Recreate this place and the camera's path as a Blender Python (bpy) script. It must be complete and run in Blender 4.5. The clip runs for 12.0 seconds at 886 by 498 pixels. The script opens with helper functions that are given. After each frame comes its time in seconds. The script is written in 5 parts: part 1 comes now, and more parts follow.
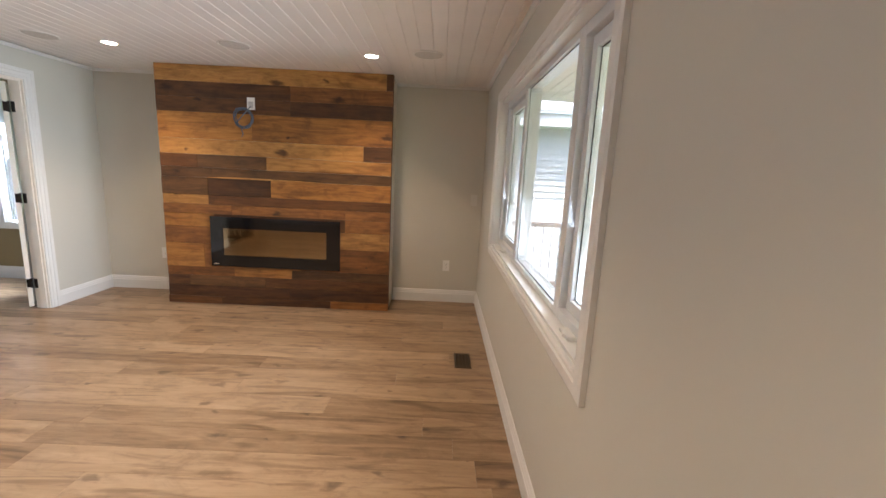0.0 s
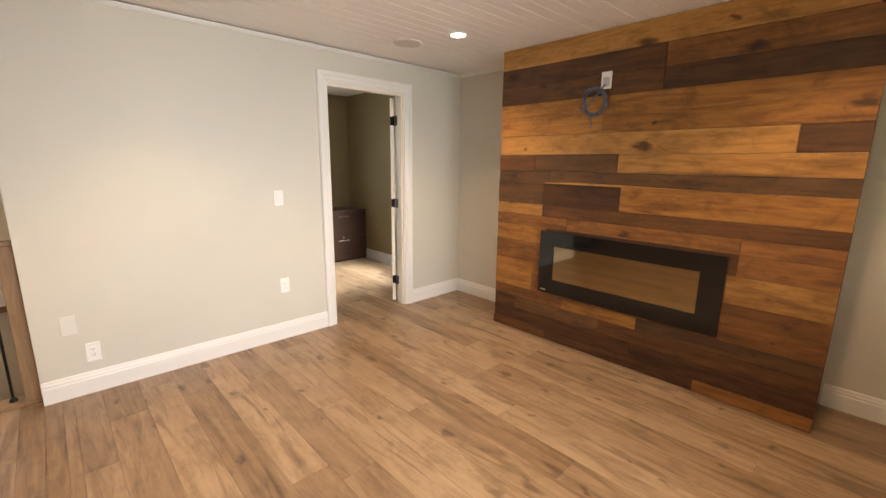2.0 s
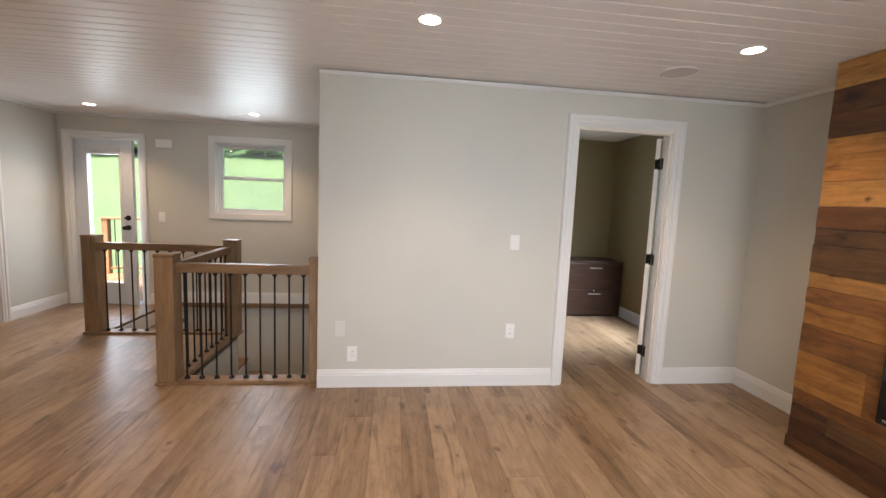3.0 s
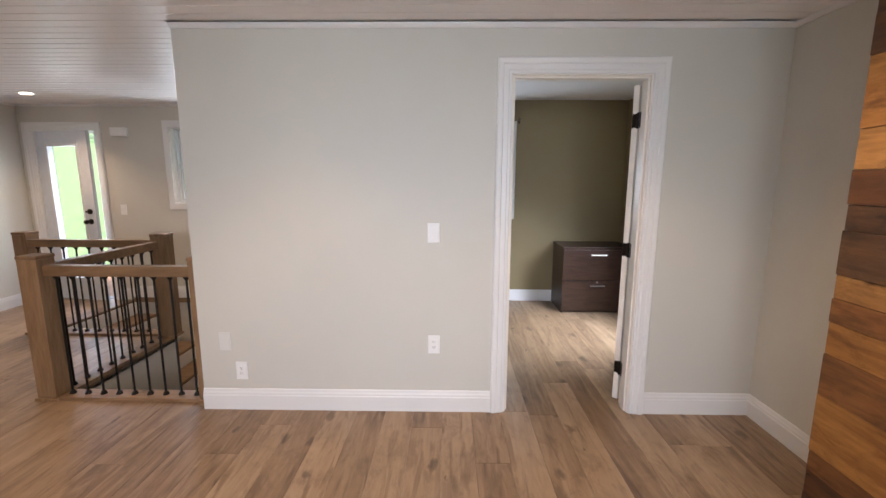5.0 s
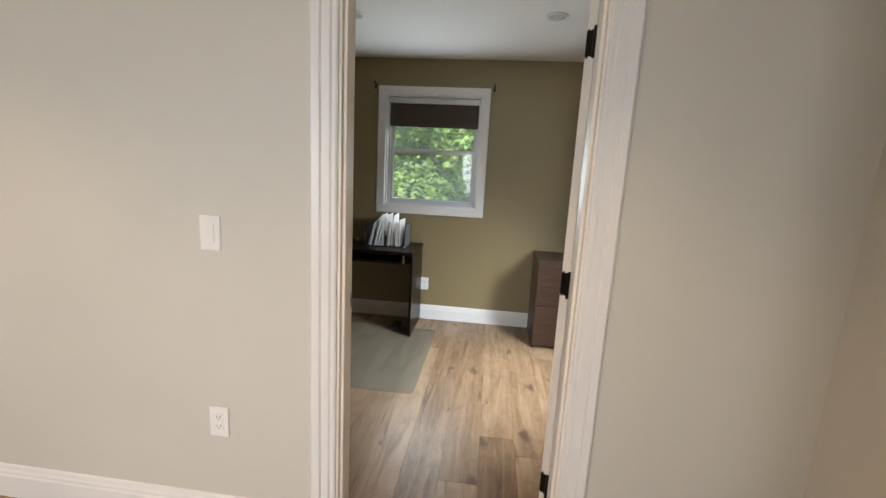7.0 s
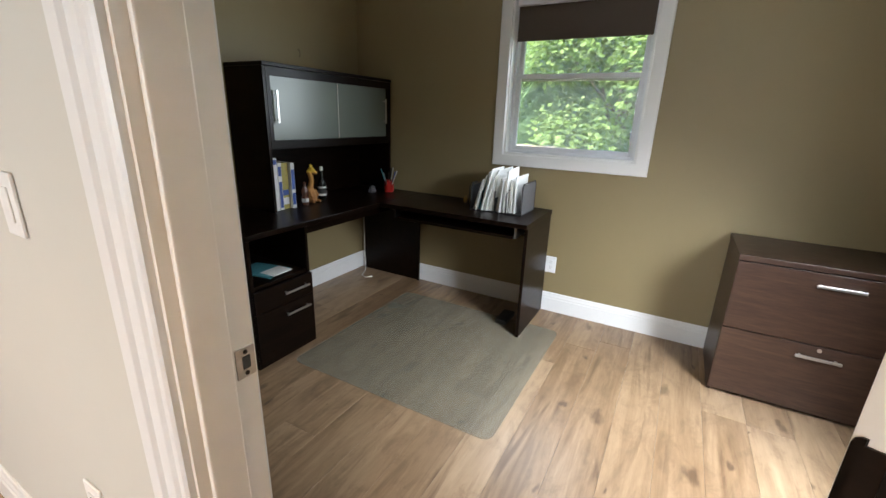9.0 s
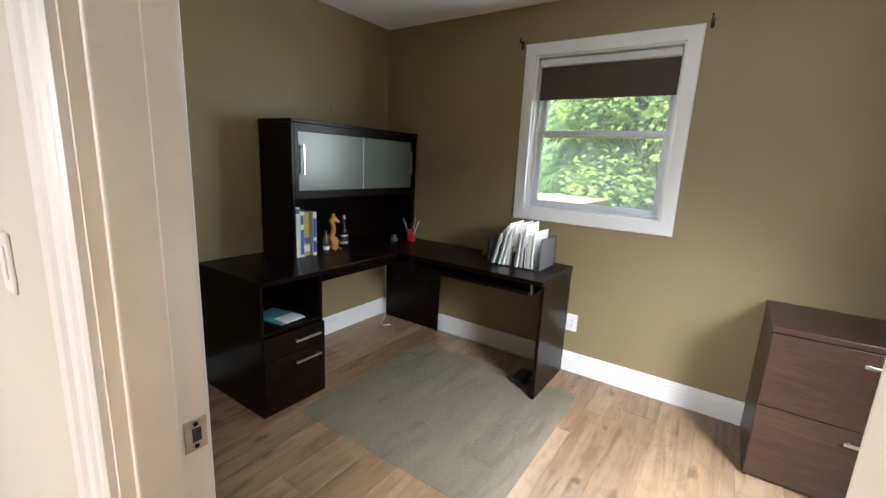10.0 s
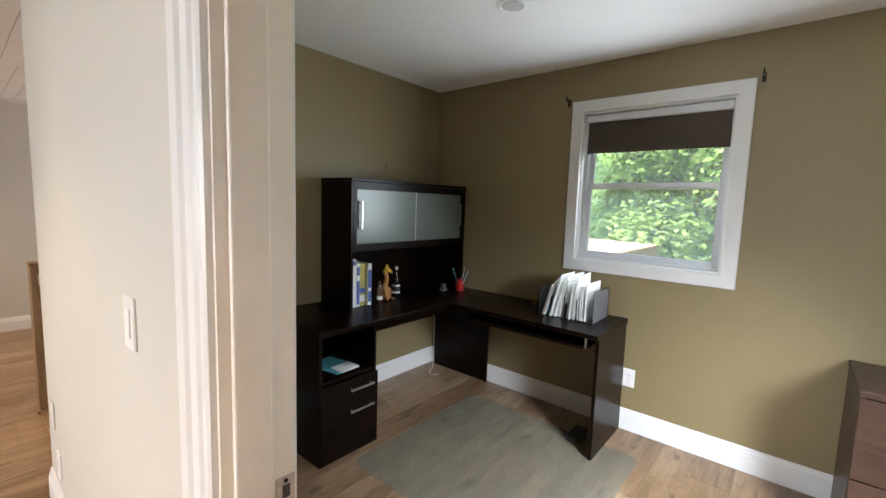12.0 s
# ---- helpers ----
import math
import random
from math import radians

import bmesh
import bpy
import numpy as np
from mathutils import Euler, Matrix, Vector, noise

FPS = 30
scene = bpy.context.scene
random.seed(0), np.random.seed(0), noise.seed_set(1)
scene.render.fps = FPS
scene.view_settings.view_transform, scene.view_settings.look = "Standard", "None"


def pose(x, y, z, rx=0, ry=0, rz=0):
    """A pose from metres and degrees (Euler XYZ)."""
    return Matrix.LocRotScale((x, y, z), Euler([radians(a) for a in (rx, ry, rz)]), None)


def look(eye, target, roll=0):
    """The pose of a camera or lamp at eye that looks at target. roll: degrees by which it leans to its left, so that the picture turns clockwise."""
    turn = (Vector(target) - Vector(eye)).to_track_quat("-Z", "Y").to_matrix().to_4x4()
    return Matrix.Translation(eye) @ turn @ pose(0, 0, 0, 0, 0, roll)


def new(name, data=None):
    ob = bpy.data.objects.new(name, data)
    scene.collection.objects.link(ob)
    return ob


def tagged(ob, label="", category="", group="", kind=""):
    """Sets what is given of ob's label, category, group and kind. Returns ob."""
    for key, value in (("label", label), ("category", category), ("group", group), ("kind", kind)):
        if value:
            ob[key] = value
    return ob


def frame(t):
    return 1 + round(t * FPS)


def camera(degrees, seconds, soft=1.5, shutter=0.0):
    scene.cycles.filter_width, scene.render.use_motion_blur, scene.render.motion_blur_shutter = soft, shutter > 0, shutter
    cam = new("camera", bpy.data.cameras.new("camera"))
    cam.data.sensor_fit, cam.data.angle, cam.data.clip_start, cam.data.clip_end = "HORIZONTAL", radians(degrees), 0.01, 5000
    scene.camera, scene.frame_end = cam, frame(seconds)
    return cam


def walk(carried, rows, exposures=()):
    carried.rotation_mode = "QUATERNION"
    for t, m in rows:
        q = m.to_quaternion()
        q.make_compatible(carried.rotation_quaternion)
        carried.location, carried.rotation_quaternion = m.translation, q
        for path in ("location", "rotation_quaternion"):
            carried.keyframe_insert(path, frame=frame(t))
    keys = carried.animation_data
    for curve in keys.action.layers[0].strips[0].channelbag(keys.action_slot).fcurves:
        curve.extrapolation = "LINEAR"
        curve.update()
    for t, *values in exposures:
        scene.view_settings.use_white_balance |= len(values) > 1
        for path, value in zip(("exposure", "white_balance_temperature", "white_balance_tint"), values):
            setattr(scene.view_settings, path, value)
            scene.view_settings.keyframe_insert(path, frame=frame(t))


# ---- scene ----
cam = camera(93.4, 12.0)
PATH = [
    (0, (0.007, -0.103, 1.452), (0.029, 1.865, 1.093), 2.8),
    (0.5, (-0.092, 0.241, 1.417), (-0.423, 2.178, 1.049), 1.9),
    (1, (-0.184, 0.556, 1.422), (-0.934, 2.38, 1.088), 1.4),
    (1.5, (-0.255, 0.884, 1.424), (-1.363, 2.503, 1.04), 3.7),
    (2, (-0.405, 1.173, 1.448), (-1.826, 2.522, 1.042), 0.6),
    (2.5, (-0.461, 1.427, 1.448), (-2.258, 2.244, 1.127), 4.0),
    (3, (-0.514, 1.547, 1.443), (-2.488, 1.787, 1.225), 2.4),
    (3.2, (-0.549, 1.614, 1.439), (-2.538, 1.673, 1.238), 1.0),
    (4.8, (-1.063, 2.447, 1.465), (-3.039, 2.398, 1.156), 0.3),
    (5, (-1.162, 2.588, 1.469), (-3.136, 2.559, 1.15), 0.2),
    (5.5, (-1.407, 2.885, 1.44), (-3.381, 2.903, 1.123), 1.4),
    (6, (-1.74, 3.11, 1.448), (-3.711, 3.21, 1.119), 1.2),
    (6.5, (-2.05, 3.328, 1.417), (-4.024, 3.3, 1.1), 2.2),
    (6.7, (-2.167, 3.384, 1.409), (-4.137, 3.283, 1.079), 2.6),
    (8.3, (-3.137, 3.522, 1.356), (-4.967, 2.877, 0.871), 2.2),
    (8.5, (-3.229, 3.523, 1.351), (-5.028, 2.833, 0.814), 1.7),
    (9, (-3.403, 3.537, 1.337), (-5.074, 2.619, 0.732), 1.9),
    (9.5, (-3.485, 3.608, 1.345), (-5.084, 2.537, 0.799), 3.1),
    (10, (-3.498, 3.619, 1.39), (-5.121, 2.525, 0.98), 2.8),
    (10.5, (-3.496, 3.612, 1.419), (-5.135, 2.505, 1.126), 2.1),
    (11, (-3.491, 3.625, 1.446), (-5.125, 2.492, 1.233), 1.5),
    (11.5, (-3.472, 3.63, 1.446), (-5.092, 2.47, 1.271), 1.8),
    (12, (-3.424, 3.603, 1.445), (-4.946, 2.323, 1.233), 1.9),
]
walk(cam, [(t, look(eye, target, roll)) for t, eye, target, roll in PATH],
     exposures=[(0, 2.66, 5900, 10), (0.5, 2.34, 6300, 12), (1.0, 2.3, 6850, 13), (1.6, 2.6, 7100, 13), (2.0, 2.6, 7200, 14), (2.5, 2.42, 6800, 15), (3.0, 2.2, 6250, 13), (3.2, 2.2, 6200, 13), (5.0, 2.2, 6100, 17), (5.5, 2.25, 6150, 17), (6.0, 2.2, 6400, 13), (6.7, 2.15, 6700, 12),
                (8.3, 2.3, 6400, 12), (9.0, 2.55, 6550, 12), (9.5, 2.75, 6600, 12), (10.5, 2.85, 6600, 13), (12.0, 2.8, 6450, 13)])

# ---- light ----
world = bpy.data.worlds.new("sky")
scene.world = world
world.use_nodes = True
wn = world.node_tree.nodes
sky = wn.new("ShaderNodeTexSky")
sky.sky_type, sky.sun_disc = 'NISHITA', False
sky.sun_elevation, sky.sun_rotation = radians(57), radians(129)
sky.air_density, sky.dust_density, sky.ozone_density = 1.0, 4.0, 1.0
wn["Background"].inputs["Strength"].default_value = 0.15
world.node_tree.links.new(sky.outputs["Color"], wn["Background"].inputs["Color"])
sun = new("sun", bpy.data.lights.new("sun", "SUN"))
sun.data.energy, sun.data.angle, sun.data.color = 3.6, radians(8), (1.0, 0.96, 0.90)
sun.matrix_basis = look((0, 0, 0), (-0.42, 0.34, -0.84))


def window_light(name, where, target, wide, high, watts, spread=150, colour=(0.85, 0.935, 1.0)):
    """The sky's light that enters by a window."""
    l = new(name, bpy.data.lights.new(name, "AREA"))
    l.data.shape, l.data.size, l.data.size_y, l.data.energy, l.data.color = "RECTANGLE", wide, high, watts, colour
    l.data.spread = radians(spread)
    l.matrix_basis = look(where, target)


window_light("sky_front_window", (0.505, 2.25, 1.45), (-3.6, 2.25, 0.55), 2.2, 1.0, 7.2, 95)
window_light("sky_office_window", (-6.28, 2.866, 1.46), (-5, 2.866, 1.50), 0.75, 0.60, 2.7, 165, (0.80, 0.91, 1.0))
window_light("sky_office_north_window", (-4.575, 4.84, 1.50), (-5.40, 3.6, 0.0), 0.65, 0.75, 8.6, 82, (0.82, 0.91, 1.0))
window_light("sky_back_window", (-6.20, -0.27, 1.64), (-5, -0.27, 1.60), 0.72, 0.75, 2.2)
window_light("sky_garden_door", (-6.47, -1.98, 1.10), (-5, -1.98, 0.9), 0.45, 1.5, 3.5)


# ---- materials ----
def node(nt, kind, **inputs):
    n = nt.nodes.new(kind)
    for key, value in inputs.items():
        n.inputs[key.replace("_", " ")].default_value = value
    return n


def material(name, rough=0.5, metal=0.0):
    m = bpy.data.materials.new(name)
    m.use_nodes = True
    nt = m.node_tree
    b = nt.nodes["Principled BSDF"]
    b.inputs["Roughness"].default_value = rough
    b.inputs["Metallic"].default_value = metal
    return m, nt, b


def ramp(nt, source, stops):
    r = nt.nodes.new("ShaderNodeValToRGB")
    while len(r.color_ramp.elements) < len(stops):
        r.color_ramp.elements.new(0.5)
    for e, (p, c) in zip(r.color_ramp.elements, stops):
        e.position, e.color = p, (*c, 1)
    nt.links.new(source, r.inputs["Fac"])
    return r.outputs["Color"]


def bumped(nt, b, height, strength, distance):
    bump = node(nt, "ShaderNodeBump", Strength=strength, Distance=distance)
    nt.links.new(height, bump.inputs["Height"])
    nt.links.new(bump.outputs["Normal"], b.inputs["Normal"])


def mixed(nt, fac, a, c, mode="MIX"):
    n = nt.nodes.new("ShaderNodeMix")
    n.data_type, n.blend_type = "RGBA", mode
    for value, slot in ((fac, 0), (a, 6), (c, 7)):
        if hasattr(value, "is_linked"):
            nt.links.new(value, n.inputs[slot])
        else:
            n.inputs[slot].default_value = value if slot == 0 else (*value, 1)
    return n.outputs[2]


def painted(name, colour, rough=0.6, vary=0.05, grain=350.0, bump=0.12, stain=1.3):
    """Paint with a fine roller texture and faint broad unevenness."""
    m, nt, b = material(name, rough)
    pos = nt.nodes.new("ShaderNodeNewGeometry").outputs["Position"]
    broad, fine = node(nt, "ShaderNodeTexNoise", Scale=stain, Detail=5.0), node(nt, "ShaderNodeTexNoise", Scale=grain, Detail=2.0)
    for n in (broad, fine):
        nt.links.new(pos, n.inputs["Vector"])
    lo, hi = [c * (1 - vary) for c in colour], [min(1, c * (1 + vary)) for c in colour]
    col = ramp(nt, broad.outputs["Fac"], [(0.3, lo), (0.7, hi)])
    nt.links.new(col, b.inputs["Base Color"])
    rr = nt.nodes.new("ShaderNodeMapRange")
    rr.inputs[3].default_value, rr.inputs[4].default_value = rough * 0.85, min(1, rough * 1.15)
    nt.links.new(broad.outputs["Fac"], rr.inputs[0])
    nt.links.new(rr.outputs[0], b.inputs["Roughness"])
    bumped(nt, b, fine.outputs["Fac"], bump, 0.0006)
    return m


def wooden(name, stops, rough=0.4, along="X", grain=1.0, knots=0.5, island=False, spread=0.5, bump=0.25, coat=0.0, relief=0.0012, fibre=0.7, veins=0.75, edge=0.50, face="", knot_scale=4.2, vein_scale=10.0, blotch=0.0):
    """Wood with long grain, knots and a tone of its own for each piece."""
    m, nt, b = material(name, rough)
    pos = nt.nodes.new("ShaderNodeNewGeometry")
    rnd = pos.outputs["Random Per Island"] if island else nt.nodes.new("ShaderNodeObjectInfo").outputs["Random"]
    shift = nt.nodes.new("ShaderNodeVectorMath")
    shift.operation = "MULTIPLY_ADD"
    nt.links.new(rnd, shift.inputs[0])
    shift.inputs[1].default_value = (37.0, 91.0, 53.0)
    nt.links.new(pos.outputs["Position"], shift.inputs[2])
    k = dict(X=(0.11, 1, 1), Y=(1, 0.11, 1), Z=(1, 1, 0.11))[along]
    stretch = nt.nodes.new("ShaderNodeVectorMath")
    stretch.operation = "MULTIPLY"
    stretch.inputs[1].default_value = k
    nt.links.new(shift.outputs[0], stretch.inputs[0])
    broad = node(nt, "ShaderNodeTexNoise", Scale=13.0 * grain, Detail=6.0, Roughness=0.6, Distortion=1.4)
    fine = node(nt, "ShaderNodeTexNoise", Scale=75.0 * grain, Detail=4.0, Roughness=0.65)
    knot = node(nt, "ShaderNodeTexVoronoi", Scale=knot_scale * grain)
    soft = nt.nodes.new("ShaderNodeVectorMath")
    soft.operation = "MULTIPLY"
    soft.inputs[1].default_value = tuple(0.55 if v < 1 else 1.0 for v in k)
    nt.links.new(shift.outputs[0], soft.inputs[0])
    wavy = node(nt, "ShaderNodeTexNoise", Scale=22.0, Detail=2.0)
    for n, v in ((broad, stretch), (fine, stretch), (knot, soft), (wavy, soft)):
        nt.links.new(v.outputs[0], n.inputs["Vector"])
    if face:  # knots laid out over the boards' face, with ragged outlines and sizes of their own
        knot.voronoi_dimensions = "2D"
        rough_edge = nt.nodes.new("ShaderNodeVectorMath")
        rough_edge.operation = "MULTIPLY_ADD"
        rough_edge.inputs[1].default_value = (0.07, 0.07, 0.07)
        nt.links.new(wavy.outputs["Color"], rough_edge.inputs[0])
        nt.links.new(soft.outputs[0], rough_edge.inputs[2])
        apart, flat = nt.nodes.new("ShaderNodeSeparateXYZ"), nt.nodes.new("ShaderNodeCombineXYZ")
        nt.links.new(rough_edge.outputs[0], apart.inputs[0])
        nt.links.new(apart.outputs[face[0]], flat.inputs[0])
        nt.links.new(apart.outputs[face[1]], flat.inputs[1])
        nt.links.new(flat.outputs[0], knot.inputs["Vector"])
    mix = nt.nodes.new("ShaderNodeMath")
    mix.operation = "MULTIPLY_ADD"
    nt.links.new(rnd, mix.inputs[0])
    mix.inputs[1].default_value = spread
    half = nt.nodes.new("ShaderNodeMath")
    half.operation = "MULTIPLY_ADD"
    nt.links.new(broad.outputs["Fac"], half.inputs[0])
    half.inputs[1].default_value, half.inputs[2].default_value = 1.5 - spread, -0.25
    nt.links.new(half.outputs[0], mix.inputs[2])
    col = ramp(nt, mix.outputs[0], stops)
    streak = ramp(nt, fine.outputs["Fac"], [(0.36, (0.62, 0.58, 0.55)), (0.58, (1, 1, 1))])
    col = mixed(nt, fibre, col, streak, "MULTIPLY")
    long = nt.nodes.new("ShaderNodeVectorMath")
    long.operation = "MULTIPLY"
    long.inputs[1].default_value = tuple(0.13 if v < 1 else 1.0 for v in k)
    nt.links.new(shift.outputs[0], long.inputs[0])
    vein = node(nt, "ShaderNodeTexNoise", Scale=vein_scale * grain, Detail=4.0, Roughness=0.5, Distortion=1.2)
    nt.links.new(long.outputs[0], vein.inputs["Vector"])
    dark = ramp(nt, vein.outputs["Fac"], [(0.30, (0.36, 0.29, 0.23)), (edge, (1, 1, 1))])
    col = mixed(nt, veins, col, dark, "MULTIPLY")
    if blotch:  # weathered patches, longer than wide
        patch = node(nt, "ShaderNodeTexNoise", Scale=9.0, Detail=6.0, Roughness=0.7, Distortion=0.6)
        nt.links.new(soft.outputs[0], patch.inputs["Vector"])
        col = mixed(nt, blotch, col, ramp(nt, patch.outputs["Fac"], [(0.36, (0.34, 0.29, 0.26)), (0.50, (0.88, 0.86, 0.84)), (0.64, (1.0, 1.0, 1.0))]), "MULTIPLY")
    size = nt.nodes.new("ShaderNodeMath")
    size.operation = "DIVIDE"
    nt.links.new(knot.outputs["Distance"], size.inputs[0])
    size.inputs[1].default_value = 1.0
    if face:
        lift = nt.nodes.new("ShaderNodeSeparateColor")
        nt.links.new(knot.outputs["Color"], lift.inputs[0])
        nt.links.new(lift.outputs[0], size.inputs[1])
    spot = ramp(nt, size.outputs[0], [(0.05, (0.14, 0.09, 0.06)), (0.14, (1, 1, 1))])
    col = mixed(nt, knots, col, spot, "MULTIPLY")
    nt.links.new(col, b.inputs["Base Color"])
    rr = nt.nodes.new("ShaderNodeMapRange")
    rr.inputs[3].default_value, rr.inputs[4].default_value = rough * 1.2, rough * 0.8
    nt.links.new(fine.outputs["Fac"], rr.inputs[0])
    nt.links.new(rr.outputs[0], b.inputs["Roughness"])
    b.inputs["Coat Weight"].default_value, b.inputs["Coat Roughness"].default_value = coat, 0.25
    bumped(nt, b, fine.outputs["Fac"], bump, relief)
    return m


def plain(name, colour, rough=0.4, metal=0.0, grain=60.0, vary=0.12, bump=0.05):
    """A small thing's material: one colour with faint mottling."""
    m, nt, b = material(name, rough, metal)
    obj = nt.nodes.new("ShaderNodeTexCoord").outputs["Object"]
    n = node(nt, "ShaderNodeTexNoise", Scale=grain, Detail=3.0)
    nt.links.new(obj, n.inputs["Vector"])
    lo, hi = [c * (1 - vary) for c in colour], [min(1, c * (1 + vary)) for c in colour]
    nt.links.new(ramp(nt, n.outputs["Fac"], [(0.3, lo), (0.7, hi)]), b.inputs["Base Color"])
    bumped(nt, b, n.outputs["Fac"], bump, 0.0005)
    return m


def glowing(name, colour, strength):
    m, nt, b = material(name, 0.4)
    b.inputs["Base Color"].default_value = (0.9, 0.88, 0.84, 1)
    b.inputs["Emission Color"].default_value = (*colour, 1)
    b.inputs["Emission Strength"].default_value = strength
    return m


def glassy(name, tint=(1, 1, 1), rough=0.0, glare=0.0):
    """A thin pane: clear, with a true reflection at its surface."""
    m = bpy.data.materials.new(name)
    m.use_nodes = True
    nt = m.node_tree
    out = nt.nodes["Material Output"]
    nt.nodes.remove(nt.nodes["Principled BSDF"])
    clear, gloss = nt.nodes.new("ShaderNodeBsdfTransparent"), nt.nodes.new("ShaderNodeBsdfGlossy")
    clear.inputs["Color"].default_value = (*tint, 1)
    gloss.inputs["Roughness"].default_value = rough
    face, curve, mix = nt.nodes.new("ShaderNodeLayerWeight"), nt.nodes.new("ShaderNodeMath"), nt.nodes.new("ShaderNodeMixShader")
    curve.operation = "POWER"
    curve.inputs[1].default_value = 5.0
    lift = nt.nodes.new("ShaderNodeMath")
    lift.operation = "MULTIPLY_ADD"
    lift.inputs[1].default_value, lift.inputs[2].default_value = 0.8, 0.03
    for a, c in ((face.outputs["Facing"], curve.inputs[0]), (curve.outputs[0], lift.inputs[0]), (lift.outputs[0], mix.inputs[0]), (clear.outputs[0], mix.inputs[1]), (gloss.outputs[0], mix.inputs[2]), (mix.outputs[0], out.inputs["Surface"])):
        nt.links.new(a, c)
    # a translucent share washes out the view: daylight glare put into the pane
    if glare:
        glare_bsdf, both = nt.nodes.new("ShaderNodeBsdfTranslucent"), nt.nodes.new("ShaderNodeMixShader")
        both.inputs[0].default_value = glare
        nt.links.new(mix.outputs[0], both.inputs[1])
        nt.links.new(glare_bsdf.outputs[0], both.inputs[2])
        nt.links.new(both.outputs[0], out.inputs["Surface"])
    return m


WALL = painted("greige_wall_paint", (0.60, 0.578, 0.518), 0.55, 0.03)
PLATE = painted("pale_cover_plate", (0.67, 0.655, 0.615), 0.45, 0.02)
OLIVE = painted("olive_wall_paint", (0.257, 0.198, 0.101), 0.5, 0.05)
WHITE = painted("white_trim_paint", (0.76, 0.75, 0.735), 0.35, 0.03, 120, 0.05)
CREAM = painted("brushed_jamb_paint", (0.83, 0.775, 0.70), 0.42, 0.05, 90, 0.12, 6.0)
CEIL = painted("white_ceiling_board_paint", (0.85, 0.815, 0.795), 0.42, 0.05, 140, 0.08)
DRYCEIL = painted("white_ceiling_paint", (0.80, 0.79, 0.77), 0.8, 0.03, 160, 0.2)
FLOORWOOD = wooden("oak_plank", [(0.12, (0.180, 0.106, 0.054)), (0.40, (0.29, 0.188, 0.108)), (0.65, (0.37, 0.249, 0.149)), (0.95, (0.455, 0.32, 0.204))], 0.38, "X", 0.8, 0.6, spread=0.46, bump=0.2, fibre=0.25, veins=0.70, coat=0.12, edge=0.46, face="XY", knot_scale=4.2, vein_scale=14.0, blotch=0.4)
SUBFLOOR = plain("subfloor_board", (0.12, 0.08, 0.05), 0.8)
BARN = {tone: wooden("barn_board_" + tone, [(0.10, a), (0.50, b), (0.95, c)], 0.6, "X", 0.9, 0.85, spread=0.35, bump=0.4, relief=0.002, fibre=0.45, veins=0.55, edge=0.50, face="XZ", knot_scale=3.2, vein_scale=15.0, blotch=0.55) for tone, a, b, c in (
    ("dark", (0.034, 0.012, 0.0035), (0.090, 0.033, 0.008), (0.18, 0.070, 0.017)),
    ("umber", (0.050, 0.022, 0.0075), (0.125, 0.057, 0.018), (0.22, 0.105, 0.034)),
    ("mid", (0.100, 0.036, 0.009), (0.225, 0.088, 0.020), (0.37, 0.155, 0.038)),
    ("amber", (0.185, 0.070, 0.014), (0.37, 0.158, 0.032), (0.53, 0.245, 0.056)),
    ("light", (0.26, 0.115, 0.028), (0.46, 0.225, 0.058), (0.60, 0.33, 0.098)))}
RAILWOOD = wooden("stained_rail_wood", [(0.2, (0.185, 0.108, 0.054)), (0.6, (0.275, 0.168, 0.088)), (0.95, (0.365, 0.235, 0.13))], 0.42, "Z", 1.1, 0.4, spread=0.3, fibre=0.35, veins=0.3)
TRIMWOOD = wooden("stained_rail_wood_level", [(0.2, (0.185, 0.108, 0.054)), (0.6, (0.275, 0.168, 0.088)), (0.95, (0.365, 0.235, 0.13))], 0.42, "Y", 1.1, 0.4, spread=0.3, fibre=0.35, veins=0.3)
ESPRESSO = wooden("espresso_laminate", [(0.2, (0.004, 0.0016, 0.0008)), (0.6, (0.008, 0.0034, 0.0017)), (0.95, (0.013, 0.006, 0.003))], 0.30, "X", 1.5, 0.0, spread=0.2, bump=0.1)
ESPRESSO.node_tree.nodes["Principled BSDF"].inputs["Specular IOR Level"].default_value = 0.14
MAHOGANY = wooden("brown_laminate", [(0.2, (0.030, 0.014, 0.009)), (0.6, (0.048, 0.024, 0.015)), (0.95, (0.07, 0.036, 0.023))], 0.35, "Y", 1.5, 0.0, spread=0.2, bump=0.1, veins=0.2)
IRON = plain("black_iron", (0.02, 0.018, 0.017), 0.45, 0.6)
BRONZE = plain("oil_rubbed_bronze", (0.022, 0.016, 0.013), 0.38, 0.7)
STEEL = plain("brushed_steel", (0.62, 0.60, 0.57), 0.3, 1.0, 200, 0.08)
NICKEL = plain("worn_nickel", (0.50, 0.45, 0.40), 0.35, 1.0)
BLACKGLASS, _nt, _b = material("black_glass", 0.06)
_b.inputs["Base Color"].default_value = (0.006, 0.006, 0.007, 1)
MIRROR, _nt, _b = material("smoked_mirror", 0.05, 1.0)
_b.inputs["Base Color"].default_value = (0.32, 0.25, 0.155, 1)
PLASTIC = plain("white_plastic", (0.82, 0.81, 0.79), 0.3, 0, 40, 0.02)
VINYL = plain("white_window_vinyl", (0.70, 0.715, 0.74), 0.3, 0, 40, 0.03)
SLOT = plain("dark_slot", (0.03, 0.03, 0.03), 0.6)
GRILLE = plain("white_speaker_mesh", (0.62, 0.60, 0.58), 0.7, 0, 900, 0.25, 0.5)
LAMP = glowing("downlight_lens", (1.0, 0.82, 0.62), 5.0)
